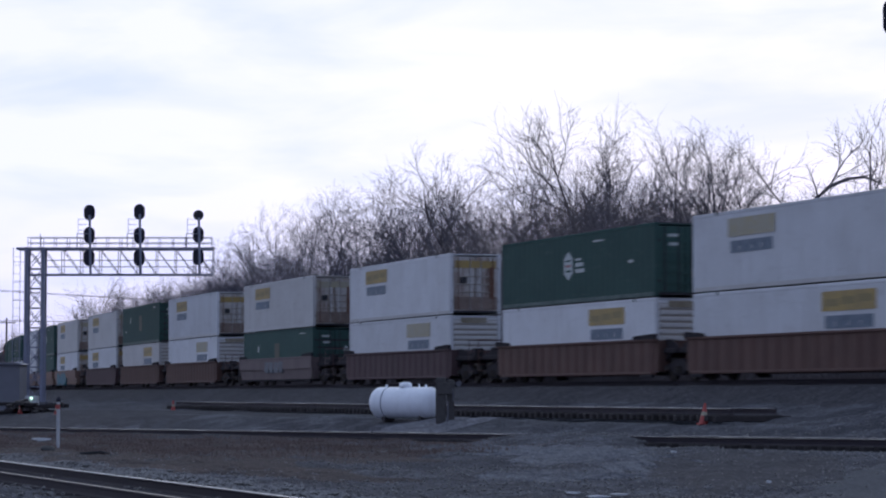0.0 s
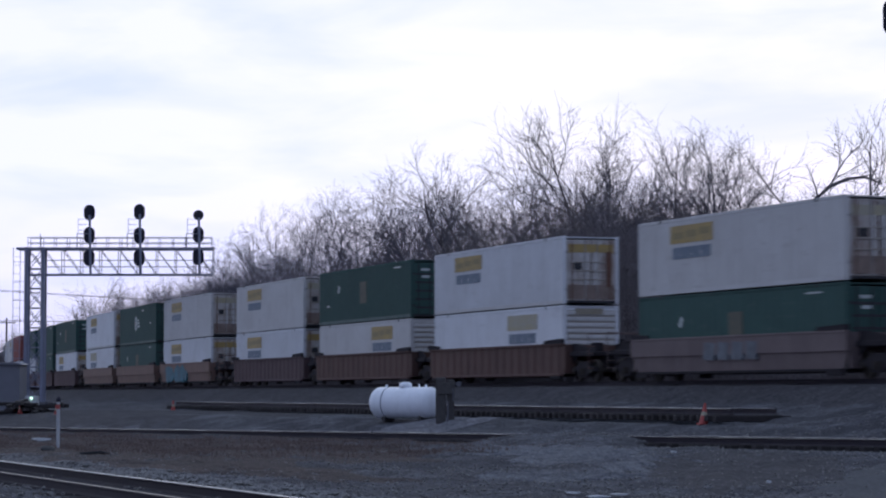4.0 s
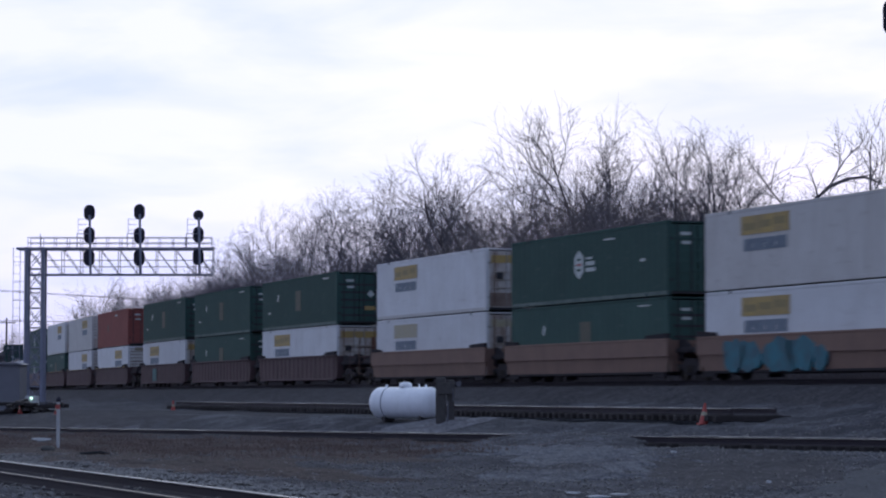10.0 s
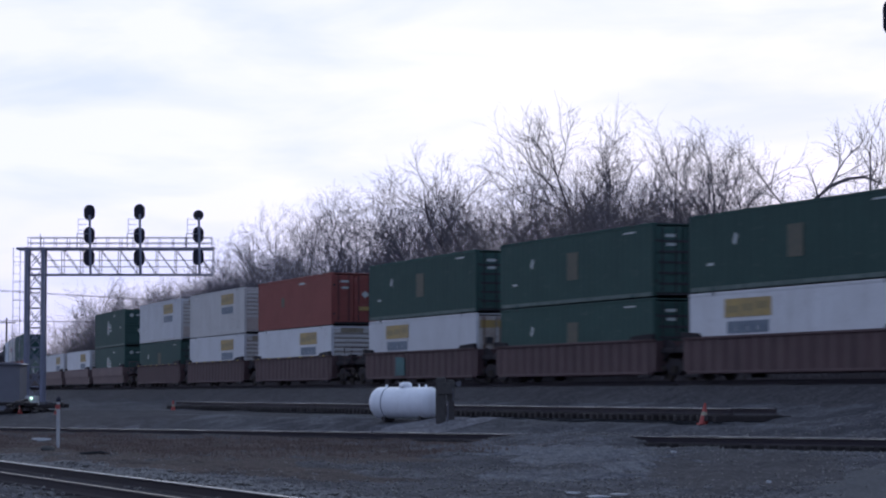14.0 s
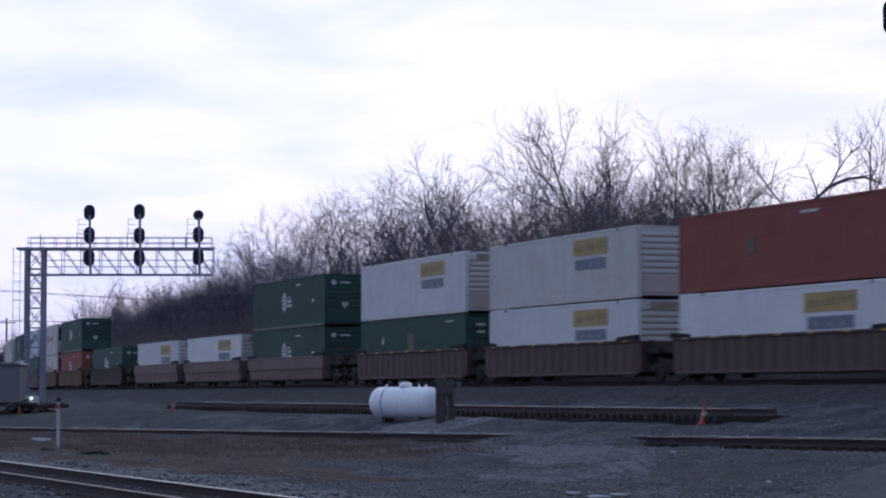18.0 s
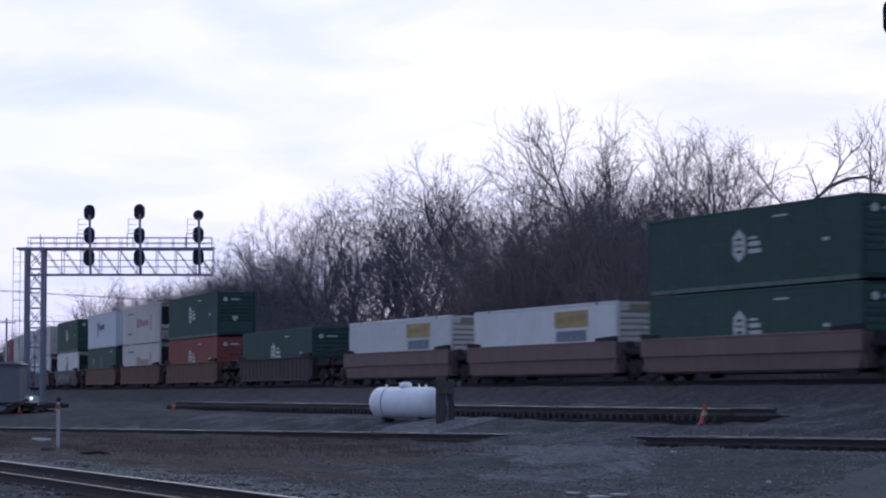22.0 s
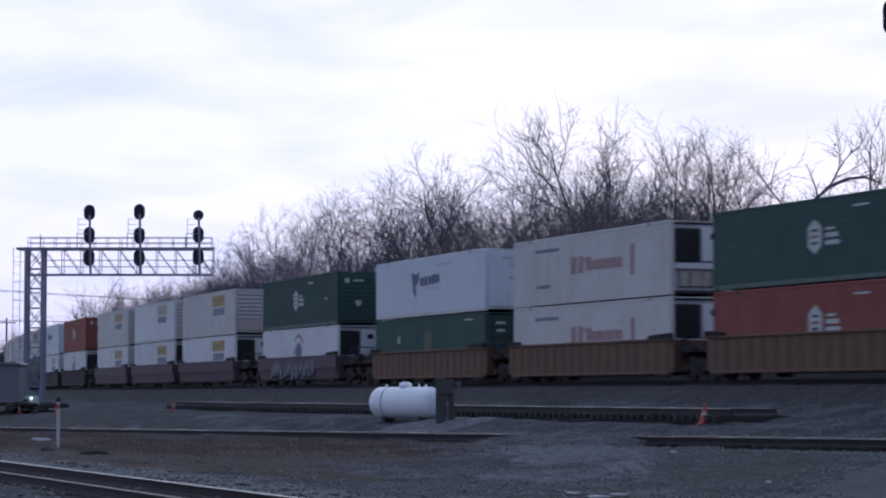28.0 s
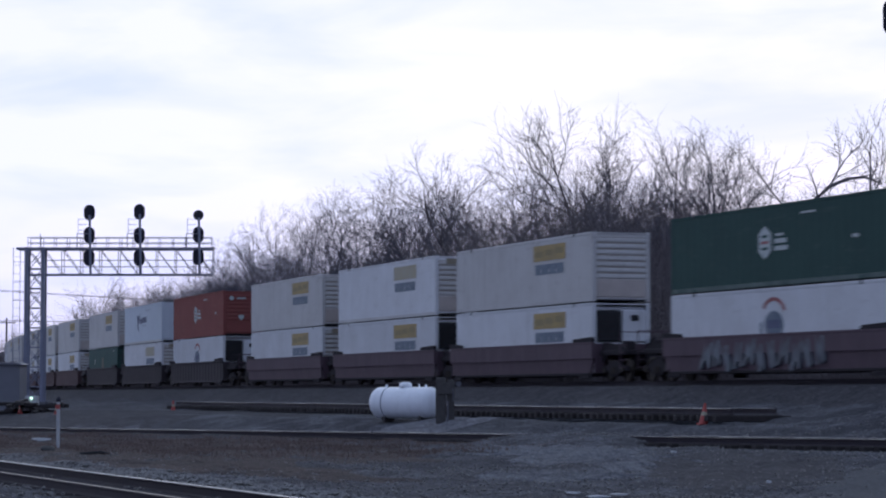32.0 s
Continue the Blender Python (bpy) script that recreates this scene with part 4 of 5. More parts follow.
def signal_head(parent, x, y, z, wide, tall, lamps):
    """A black oval target with hooded lamps, seen from its plain side."""
    r = wide / 2
    pts = [(x + r * math.cos(a), z + (tall / 2 - r) * (1 if math.sin(a) >= 0 else -1) + r * math.sin(a)) for a in np.linspace(0, 2 * math.pi, 29)[:-1]]
    h = part("signal_head", Shell().slab(pts, y - 0.03, y + 0.03), BLACKP, parent, "black oval signal target")
    part("lamp_case", Shell().bevelled(x, y - 0.10, z, wide * 0.45, 0.16, tall * 0.78, 0.04), BLACKP, h)
    for k in range(lamps):
        zz = z + (k - (lamps - 1) / 2) * 0.36
        part("hood", Shell().rod((x, y + 0.03, zz), (x, y + 0.30, zz + 0.02), 0.14, 0.12, 10), BLACKP, h)
        part("lens", Shell().rod((x, y + 0.031, zz), (x, y + 0.05, zz), 0.10, n=10), BLACKP, h)
    return h


def build_signal_bridge():
    y0, y1 = 179.4, 180.6
    gx, gz = -30.3, ground_z(-29.7, 180)
    top, low = EYE_Z + 10.50, EYE_Z + 8.64
    g = thing("signal_bridge", "grey galvanised cantilever signal bridge with three masts of black signals", "signal bridge")
    g.matrix_basis = Matrix.Identity(4)
    xs = (gx, gx + 1.2)
    for x in xs:
        for y in (y0, y1):
            bar("leg", g, (x, y, gz), (x, y, top + 0.15), 0.26 if y == y0 else 0.2)
    part("footing", Shell().bevelled(gx + 0.6, 180, gz + 0.1, 2.4, 2.4, 0.5, 0.04), PADM, g, "concrete footing")
    n = 8
    for k in range(n):
        za, zb = gz + (top - gz) * k / n, gz + (top - gz) * (k + 1) / n
        for y in (y0, y1):
            strut("cross_brace", g, (xs[0], y, za), (xs[1], y, zb), 0.036)
            strut("cross_brace", g, (xs[1], y, za), (xs[0], y, zb), 0.036)
            strut("tie_bar", g, (xs[0], y, zb), (xs[1], y, zb), 0.045)
    end = -16.75
    for y in (y0, y1):
        bar("top_chord", g, (gx - 0.75, y, top), (end, y, top), 0.13)
        bar("bottom_chord", g, (gx, y, low), (end, y, low), 0.12)
    panels = 9
    for k in range(panels + 1):
        x = gx + 1.2 + (end - gx - 1.2) * k / panels
        for y in (y0, y1):
            strut("truss_post", g, (x, y, low), (x, y, top), 0.030)
            if k < panels:
                strut("truss_diagonal", g, (x, y, top), (x + (end - gx - 1.2) / panels, y, low), 0.026)
        strut("truss_tie", g, (x, y0, top), (x, y1, top), 0.035)
        strut("truss_tie", g, (x, y0, low), (x, y1, low), 0.035)
    for z in (low + 0.62, low + 1.1):
        strut("side_rail", g, (gx + 1.2, y1, z), (end, y1, z), 0.03)
    part("walkway", Shell().box((gx + end) / 2 - 0.3, 180, top + 0.1, end - gx + 0.9, 1.1, 0.05), GALV, g, "open steel walkway")
    for z in (top + 0.45, top + 0.85):
        for y in (y0, y1):
            strut("hand_rail", g, (gx + 0.1, y, z), (end - 0.1, y, z), 0.025)
    for k in range(15):
        x = gx + 0.1 + (end - gx - 0.2) * k / 14
        for y in (y0, y1):
            strut("rail_post", g, (x, y, top), (x, y, top + 0.87), 0.025)
    strut("antenna", g, (gx + 0.9, 180, top), (gx + 0.9, 180, top + 1.15), 0.03)
    # caged ladder beside the column
    for x in (gx - 0.95, gx - 0.45):
        strut("ladder_rail", g, (x, y0, gz + 2.0), (x, y0, top + 0.1), 0.025)
    for k in range(15):
        z = gz + 2.2 + k * 0.62
        strut("ladder_rung", g, (gx - 0.95, y0, z), (gx - 0.45, y0, z), 0.016, n=4)
    for k in range(6):
        z = gz + 3.5 + k * 1.4
        strut("ladder_stay", g, (gx - 0.95, y0, z), (gx, y0, z), 0.02, n=4)
    for x, heads in ((-25.73, ((13.15, 0.82, 1.14, 2), (11.50, 0.80, 1.2, 2), (9.85, 0.80, 1.2, 2))), (-22.09, ((13.2, 0.80, 1.14, 2), (11.48, 0.80, 1.18, 2), (9.85, 0.80, 1.2, 2))), (-17.80, ((12.95, 0.75, 0.75, 1), (11.53, 0.80, 1.16, 2), (9.9, 0.80, 1.2, 2)))):
        m = part("signal_mast", Shell().rod((x + 0.16, y0 - 0.40, low - 0.1), (x + 0.06, y0 - 0.40, EYE_Z + heads[0][0] - 0.2), 0.09, n=10), GALV, g, "grey steel mast on the bridge")
        for z, w, t, lamps in heads:
            signal_head(g, x, y0 - 0.12, EYE_Z + z, w, t, lamps)
        for z in (low, top):
            strut("bracket", m, (x + 0.12, y0 - 0.40, z), (x + 0.12, y0, z), 0.06)
        # little service stage beside the heads
        z0 = EYE_Z + 11.6
        strut("stage_arm", g, (x - 0.85, y0 - 0.3, z0), (x, y0 - 0.3, z0), 0.03)
        strut("stage_post", g, (x - 0.85, y0 - 0.3, top), (x - 0.85, y0 - 0.3, z0), 0.035)
        for k in range(3):
            strut("stage_rail", g, (x - 0.78, y0 - 0.3, z0 + 0.25 + 0.4 * k), (x - 0.15, y0 - 0.3, z0 + 0.25 + 0.4 * k), 0.02, n=4)
        strut("stage_post", g, (x - 0.78, y0 - 0.3, z0), (x - 0.78, y0 - 0.3, z0 + 1.1), 0.022, n=4)


build_signal_bridge()


# ---- things of the yard ----
def build_tank():
    x, y, z, r, half = -1.36, 90.0, EYE_Z - 0.335, 0.572, 1.48
    gz = ground_z(x, y)
    t = thing("propane_tank", "white enamelled propane tank with a domed cover, on saddles", "tank", m=pose(x, y, gz))
    turn = pose(0, 0, z - gz, 0, 0, -37) @ pose(0, 0, 0, 0, 90, 0)
    o = [(0.02, -half)]
    for k in range(1, 9):
        a = k / 8 * math.pi / 2
        o.append((r * math.sin(a), -half + 0.36 * (1 - math.cos(a))))
    o += [(q, -h) for q, h in o[::-1]]
    part("shell", Shell().lathe(o, 40, turn), TANKW, t, smooth=True)
    part("seam", Shell().lathe([(r - 0.02, -0.42), (r + 0.006, -0.42), (r + 0.006, -0.385), (r - 0.02, -0.385)], 40, turn @ pose(0, 0, -0.32)), NAVY, t, "dark seam line")
    part("dome", Shell().lathe([(0.24, 0.0), (0.24, 0.13), (0.21, 0.19), (0.12, 0.22), (0.01, 0.225)], 24, pose(0, 0, z - gz + r - 0.04)), TANKW, t, "domed valve cover", smooth=True)
    for k in (-0.8, 0.85):
        m = pose(0, 0, 0, 0, 0, -37)
        part("saddle", Shell().slab([(k - 0.06, -0.02), (k + 0.06, -0.02), (k + 0.06, z - gz - 0.48), (k - 0.06, z - gz - 0.48)], -0.30, 0.30, m), OLDWOOD, t, "dark block saddle")
        part("lifting_lug", Shell().box(k * 1.1, 0, z - gz + r + 0.04, 0.10, 0.03, 0.10, m), TANKW, t)
    part("gauge_pipe", Shell().rod((0.5, -0.2, z - gz + r - 0.05), (0.5, -0.2, z - gz + r + 0.12), 0.03, n=8), TANKW, t)


def build_cabinet():
    x, y = 0.05, 86.9
    gz = ground_z(x, y)
    c = thing("utility_post", "dark weathered timber post pair with a conduit riser", "utility post", m=pose(x, y, gz))
    part("post", Shell().bevelled(-0.13, 0, 0.78, 0.36, 0.34, 1.62, 0.03), OLDWOOD, c)
    part("post", Shell().bevelled(0.22, 0.05, 0.74, 0.26, 0.30, 1.54, 0.03), OLDWOOD, c)
    part("board", Shell().bevelled(0.05, -0.2, 1.2, 0.62, 0.06, 0.42, 0.02), OLDWOOD, c)
    part("conduit", Shell().rod((0.12, -0.26, 0.0), (0.12, -0.26, 0.75), 0.035, n=8), CABIN, c, "grey conduit pipe")
    part("conduit", Shell().rod((0.30, -0.22, 0.75), (0.30, -0.22, 1.2), 0.03, n=8), CABIN, c)
    part("meter", Shell().rod((0.50, -0.2, 1.36), (0.50, 0.0, 1.36), 0.10, n=14), CABIN, c, "round grey meter")
    part("meter_arm", Shell().rod((0.25, -0.1, 1.36), (0.5, -0.1, 1.36), 0.03, n=6), CABIN, c)


def build_cone(x, y, tall, lean=0.0):
    gz = ground_z(x, y)
    c = thing("traffic_cone", "faded orange traffic cone on the gravel", "traffic cone", "traffic cones in the yard", m=pose(x, y, gz, 0, lean, 15))
    w = tall * 0.5
    part("base", Shell().bevelled(0, 0, 0.02, w, w, 0.05, 0.01), CONE, c)
    part("cone", Shell().lathe([(w * 0.42, 0.04), (w * 0.40, 0.06), (w * 0.10, tall - 0.02), (w * 0.07, tall), (0.01, tall)], 18), CONE, c, smooth=False)
    part("collar", Shell().lathe([(w * 0.30, tall * 0.42), (w * 0.303, tall * 0.42), (w * 0.228, tall * 0.60), (w * 0.222, tall * 0.60)], 18), PALEYELLOW, c, "pale reflective collar")


def build_post():
    x, y = -11.5, 74.0
    gz = ground_z(x, y)
    c = thing("marker_post", "slim white marker post with a red band and dark cap", "post", m=pose(x, y, gz))
    part("post", Shell().rod((0, 0, -0.1), (0, 0, 1.42), 0.052, n=12), POSTW, c)
    part("band", Shell().rod((0, 0, 1.16), (0, 0, 1.30), 0.056, n=12), CONE, c, "red band")
    part("cap", Shell().lathe([(0.03, 1.36), (0.075, 1.38), (0.075, 1.46), (0.04, 1.52), (0.01, 1.525)], 12), BLACKP, c, "dark cap")


def build_shelter():
    x, y = -25.45, 140.0
    gz = ground_z(x, y)
    h = EYE_Z + 1.62 - gz
    c = thing("relay_house", "grey sheet-metal signal relay house", "shelter", m=pose(x, y, gz))
    part("body", Shell().bevelled(0, 0, h / 2, 3.4, 2.4, h, 0.03), HOUSE, c)
    part("roof", Shell().slab([(-1.85, h), (1.85, h), (1.6, h + 0.10), (-1.6, h + 0.10)], -1.35, 1.35), HOUSE, c, "low grey metal roof")
    part("door", Shell().bevelled(-0.9, -1.215, 1.05, 0.9, 0.04, 2.0, 0.02), HOUSE, c)
    for k in range(5):
        part("wall_seam", Shell().box(-1.4 + 0.7 * k, -1.205, h / 2, 0.04, 0.03, h - 0.1), HOUSE, c)
    b = thing("lamp_box", "pale steel box with a lit greenish lamp", "lamp box", m=pose(x + 2.44, y - 1.4, gz))
    part("box", Shell().bevelled(0, 0, 0.42, 0.72, 0.5, 0.85, 0.03), POSTW, b)
    part("lamp", Shell().rod((0.0, -0.25, 0.72), (0.0, -0.33, 0.72), 0.075, n=14), glowing("green_lamp", (0.62, 1.0, 0.8), 1.8), b, "lit greenish lamp")


def build_tie_pile():
    rng = random.Random(3)
    for i in range(26):
        x, y = -20.75 + rng.uniform(-0.75, 0.75), 123.5 + rng.uniform(-0.8, 0.8)
        k = 0 if i < 11 else 1 if i < 20 else 2
        z = ground_z(x, y) + 0.09 + 0.19 * k
        ob = part("old_tie", TIE_MESH, None, None, m=pose(x, y, z, rng.uniform(-7, 7), rng.uniform(-6, 6), rng.choice((0, 0, 90)) + rng.uniform(-28, 28)))
        tagged(ob, "old creosoted tie lying on a heap", "railway tie", "heap of old ties")


build_tank()
build_cabinet()
build_cone(7.95, 75.6, 0.68, 5)
build_cone(-14.5, 133.0, 0.58)
build_cone(-20.85, 122.0, 0.50)
build_cone(-18.75, 120.0, 0.50)
build_post()
build_shelter()
build_tie_pile()


def build_side_signal():
    x, y = 13.35, 70.0
    gz = ground_z(x, y)
    s = thing("signal_post", "tall grey signal post with a black oval target", "signal", m=pose(0, 0, 0))
    part("mast", Shell().rod((x, y, gz), (x, y, EYE_Z + 11.2), 0.11, n=10), GALV, s)
    part("base", Shell().bevelled(x, y, gz + 0.25, 0.7, 0.7, 0.6, 0.04), PADM, s)
    signal_head(s, x - 0.47, y - 0.2, EYE_Z + 10.70, 0.72, 1.15, 2)
    strut("bracket", s, (x, y, EYE_Z + 10.7), (x - 0.45, y - 0.05, EYE_Z + 10.7), 0.05)


build_side_signal()


# ---- far poles and wires ----
def build_pole(x, y, top):
    gz = ground_z(x, y)
    p = thing("utility_pole", "dark wooden utility pole with a crossarm", "utility pole", "utility poles", m=pose(x, y, gz))
    part("pole", Shell().rod((0, 0, -0.3), (0, 0, top - gz), 0.20, 0.13, 10), OLDWOOD, p)
    part("crossarm", Shell().bevelled(0, 0, top - gz - 0.7, 2.6, 0.14, 0.14, 0.02), OLDWOOD, p)
    for k in (-1.15, -0.4, 0.4, 1.15):
        part("insulator", Shell().lathe([(0.05, 0), (0.07, 0.1), (0.04, 0.2), (0.01, 0.21)], 8, pose(k, 0, top - gz - 0.63)), POSTW, p)


POLES = [(-63.6, 360.0, EYE_Z + 11.0), (-110.0, 372.0, EYE_Z + 19.4), (-30.0, 358.0, EYE_Z + 13.4)]
for x, y, z in POLES:
    build_pole(x, y, z)


def wire(p0, p1, sag):
    n = 14
    sh = Shell()
    pts = [Vector(p0).lerp(Vector(p1), i / n) - Vector((0, 0, 4 * sag * (i / n) * (1 - i / n))) for i in range(n + 1)]
    for a, b in zip(pts, pts[1:]):
        sh.rod(a, b, 0.042, n=4, caps=False)
    tagged(part("overhead_wire", sh, BLACKP), "thin dark overhead wire between poles", "wire", "overhead wires")


for k in (-1.15, 1.15):
    wire((POLES[1][0] + k, 372.0, POLES[1][2] - 0.4), (POLES[2][0] + k, 358.0, POLES[2][2] - 0.4), 0.5)
    wire((POLES[1][0] + k, 372.0, EYE_Z + 10.4), (POLES[0][0] + k, 360.0, POLES[0][2] - 0.4), 0.3)
    wire((POLES[0][0] + k, 360.0, POLES[0][2] - 0.4), (POLES[2][0] + k, 358.0, EYE_Z + 10.9), 0.3)

# ---- bare trees behind the train ----
UP = Vector((0, 0, 1))


def limb(rng, p, d, length, bends, wander, rise):
    """A bent limb as a list of points."""
    pts, q, w = [p.copy()], p.copy(), d.copy()
    for _ in range(bends):
        w = (w + Vector((rng.gauss(0, wander), rng.gauss(0, wander), rng.gauss(0, wander))) + UP * rise).normalized()
        q = q + w * (length / bends)
        pts.append(q.copy())
    return pts


def spread(rng, d, angle):
    side = d.orthogonal().normalized()
    side.rotate(Matrix.Rotation(rng.uniform(0, 2 * math.pi), 3, d))
    a = radians(angle)
    return (d * math.cos(a) + side * math.sin(a)).normalized()


def tube(v, f, pts, r0, r1, n):
    base = len(v)
    k = len(pts)
    for i, p in enumerate(pts):
        d = (pts[min(i + 1, k - 1)] - pts[max(i - 1, 0)]).normalized()
        e = d.orthogonal().normalized()
        g = d.cross(e)
        r = r0 + (r1 - r0) * i / (k - 1)
        for j in range(n):
            a = 2 * math.pi * j / n
            q = p + e * (r * math.cos(a)) + g * (r * math.sin(a))
            v.append((q.x, q.y, q.z))
    for i in range(k - 1):
        for j in range(n):
            f.append((base + i * n + j, base + i * n + (j + 1) % n, base + (i + 1) * n + (j + 1) % n, base + (i + 1) * n + j))


def twig(v, f, p, tip, r):
    """A thin three-sided spike."""
    d = (tip - p).normalized()
    e = d.orthogonal().normalized() * r
    g = d.cross(e)
    n = len(v)
    for q in (p + e, p - e * 0.5 + g * 0.87, p - e * 0.5 - g * 0.87, tip):
        v.append((q.x, q.y, q.z))
    f += [(n, n + 1, n + 3), (n + 1, n + 2, n + 3), (n + 2, n, n + 3)]


def along(pts, at):
    """The place and the way at a share of a bent limb."""
    k = min(int(at * (len(pts) - 1)), len(pts) - 2)
    return pts[k].lerp(pts[k + 1], at * (len(pts) - 1) - k), (pts[k + 1] - pts[k]).normalized()


def leaf_out(rng, v, f, pts, r, level, ln, full, fine):
    """Side branches of a limb, their side branches and so on down to the twigs."""
    count, lo, reach, angle = ((13, 0.06, 0.58, 56), (7, 0.14, 0.56, 52), (4, 0.15, 0.60, 48), (1.6, 0.25, 0.75, 44))[level]
    count = max(1, round(count * full * rng.uniform(0.8, 1.2)))
    for i in range(count):
        at = lo + (1 - lo) * (i + rng.random()) / count
        p, way = along(pts, min(at, 0.999))
        d = spread(rng, way, rng.uniform(0.6, 1.3) * angle * (1.1 - 0.4 * at))
        d = (d + UP * (0.14, 0.08, 0.05, 0.0)[level]).normalized()
        side = ln * reach * (1.2 - (0.72, 0.5, 0.45, 0.4)[level] * at) * rng.uniform(0.6, 1.3)
        if level >= 2:
            tip = p + d * side
            twig(v, f, p, tip, (0.0125 if level == 2 else 0.0085) * fine)
            if level == 2:
                leaf_out(rng, v, f, [p, p.lerp(tip, 0.5), tip], 0.01, 3, side, full, fine)
            continue
        branch = limb(rng, p, d, side, (5, 3)[level], (0.17, 0.20)[level], (0.09, 0.05)[level])
        here = r * (1 - 0.72 * at)
        own = max(here * rng.uniform(0.42, 0.72), (0.032, 0.0190)[level] * fine)
        tube(v, f, branch, own, max(own * 0.25, 0.006 * fine), 4 if level == 0 else 3)
        leaf_out(rng, v, f, branch, own, level + 1, side, full, fine)


def grow_tree(seed, tall=16.0, fork=0.3, fans=(), thick=0.0165, full=1.0, fine=1.0, path=None, reach=1.0):
    """Meshes of trunk and crown of a bare tree at the origin: a trunk, its leaders and their branches.
    fans: the lean, the bearing and the share of the height of each leader."""
    rng = random.Random(seed)
    tv, tf, cv, cf = [], [], [], []
    r0 = tall * thick
    leaders = []
    if path:
        tube(tv, tf, path, r0, r0 * 0.3, 8)
        leaders.append((path[3:], r0 * 0.7, tall * 0.36))
        for k, out in ((4, -0.5), (6, 0.3)):
            up = limb(rng, path[k], (UP + Vector((out, 0.2, 0))).normalized(), tall * rng.uniform(0.24, 0.32), 6, 0.18, 0.06)
            leaders.append((up, r0 * 0.38, tall * 0.30))
            tube(tv, tf, up, r0 * 0.38, r0 * 0.08, 5)
    else:
        trunk = limb(rng, Vector((0, 0, -0.4)), Vector((rng.gauss(0, 0.04), rng.gauss(0, 0.04), 1)).normalized(), tall * fork, 4, 0.05, 0.02)
        tube(tv, tf, trunk, r0, r0 * 0.78, 8)
        for lean, bearing, share in fans:
            a, b = radians(lean), radians(bearing)
            p = along(trunk, rng.uniform(0.82, 0.999))[0] if leaders else trunk[-1]
            d = Vector((math.sin(a) * math.cos(b), math.sin(a) * math.sin(b), math.cos(a)))
            ln = tall * (1 - fork) * share / max(0.75, math.cos(a * 0.7))
            pts = limb(rng, p, d, ln, 8, 0.09, 0.05)
            r = r0 * (0.56 if len(fans) > 1 else 0.7)
            tube(tv, tf, pts, r, 0.02, 6)
            leaders.append((pts, r, ln * reach))
        # a few low branches from the trunk itself
        leaf_out(rng, cv, cf, trunk[2:], r0 * 0.4, 1, tall * 0.36, full * 0.8, fine)
    for pts, r, ln in leaders:
        leaf_out(rng, cv, cf, pts, r, 0, ln, full, fine)
    if not path:
        zs = sorted(q[2] for q in cv)
        sz = tall / zs[int(len(zs) * 0.997)]
        tv = [(x, y, z * sz) for x, y, z in tv]
        cv = [(x, y, z * sz) for x, y, z in cv]
    for name, v, f, mat in (("trunk", tv, tf, BARK), ("crown", cv, cf, TWIG)):
        d = raw_mesh(name, v, f)
        d.materials.append(mat)
        yield d


# where the trunk forks, the leaders (lean, bearing, share), and the reach of their branches
SHAPES = (
    (0.26, ((9, 10, 1.0), (24, 150, 0.86), (26, 265, 0.84)), 0.9),
    (0.34, ((5, 0, 1.0), (22, 200, 0.8)), 1.0),
    (0.22, ((16, 80, 0.96), (18, 190, 1.0), (24, 320, 0.85)), 0.9),
    (0.42, ((4, 90, 1.0), (26, 30, 0.75), (24, 210, 0.75)), 1.0),
    (0.28, ((14, 0, 1.0), (17, 175, 0.95)), 1.05),
    (0.20, ((12, 40, 1.0), (20, 160, 0.9), (22, 280, 0.9)), 0.85),
)
KINDS = [tuple(grow_tree(11 + i, 16.0, fo, fans, reach=re)) for i, (fo, fans, re) in enumerate(SHAPES)]
# thinner in branches, for the deep and far wood
KINDS += [tuple(grow_tree(41 + i, 16.0, *SHAPES[k][:2], full=0.85, fine=1.35, reach=1.1)) for i, k in enumerate((0, 2, 4))]


def stand(meshes, x, y, tall, turn, wide=1.0, label="tall bare grey-brown tree with a fan of fine twigs"):
    t = thing("tree", label, "tree", "bare trees behind the line", m=pose(x, y, ground_z(x, y) - 0.1, 0, 0, turn) @ Matrix.Diagonal((tall / 16 * wide, tall / 16 * wide, tall / 16, 1)))
    part("trunk", meshes[0], None, t)
    part("crown", meshes[1], None, t)


def plant(kind, x, y, tall, turn, wide=1.0):
    stand(KINDS[kind], x, y, tall, turn, wide)


# four trees that stand out by their shape
stand(tuple(grow_tree(72, 16.0, 0.40, ((34, 178, 0.95), (15, 165, 1.0), (10, 20, 0.98), (28, 4, 0.92)), 0.017, full=0.85, reach=0.72)), 2.95, 168, 17.3, 0, label="tall bare tree fanning from one fork into straight limbs")
stand(tuple(grow_tree(73, 16.0, 0.50, ((11, 176, 1.0), (8, 10, 1.0), (30, 8, 0.80)), 0.018, full=1.1, reach=1.1)), 10.2, 160, 18.7, 0, label="tallest bare tree with two sinuous upright leaders")
stand(tuple(grow_tree(74, 16.0, 0.28, ((44, 180, 0.72), (17, 178, 0.98), (8, 10, 1.0), (25, 5, 0.98), (20, 90, 0.9)), 0.019, full=1.05, reach=0.9)), 14.5, 140, 15.6, 0, label="wide bare tree with a low arching limb")
stand(tuple(grow_tree(75, 16.0, 0.42, ((10, 178, 1.0), (12, 0, 0.98), (30, 178, 0.75)), 0.015, full=0.75, reach=0.9)), 20.6, 118, 14.2, 0, label="slim bare tree with drooping fine twigs")
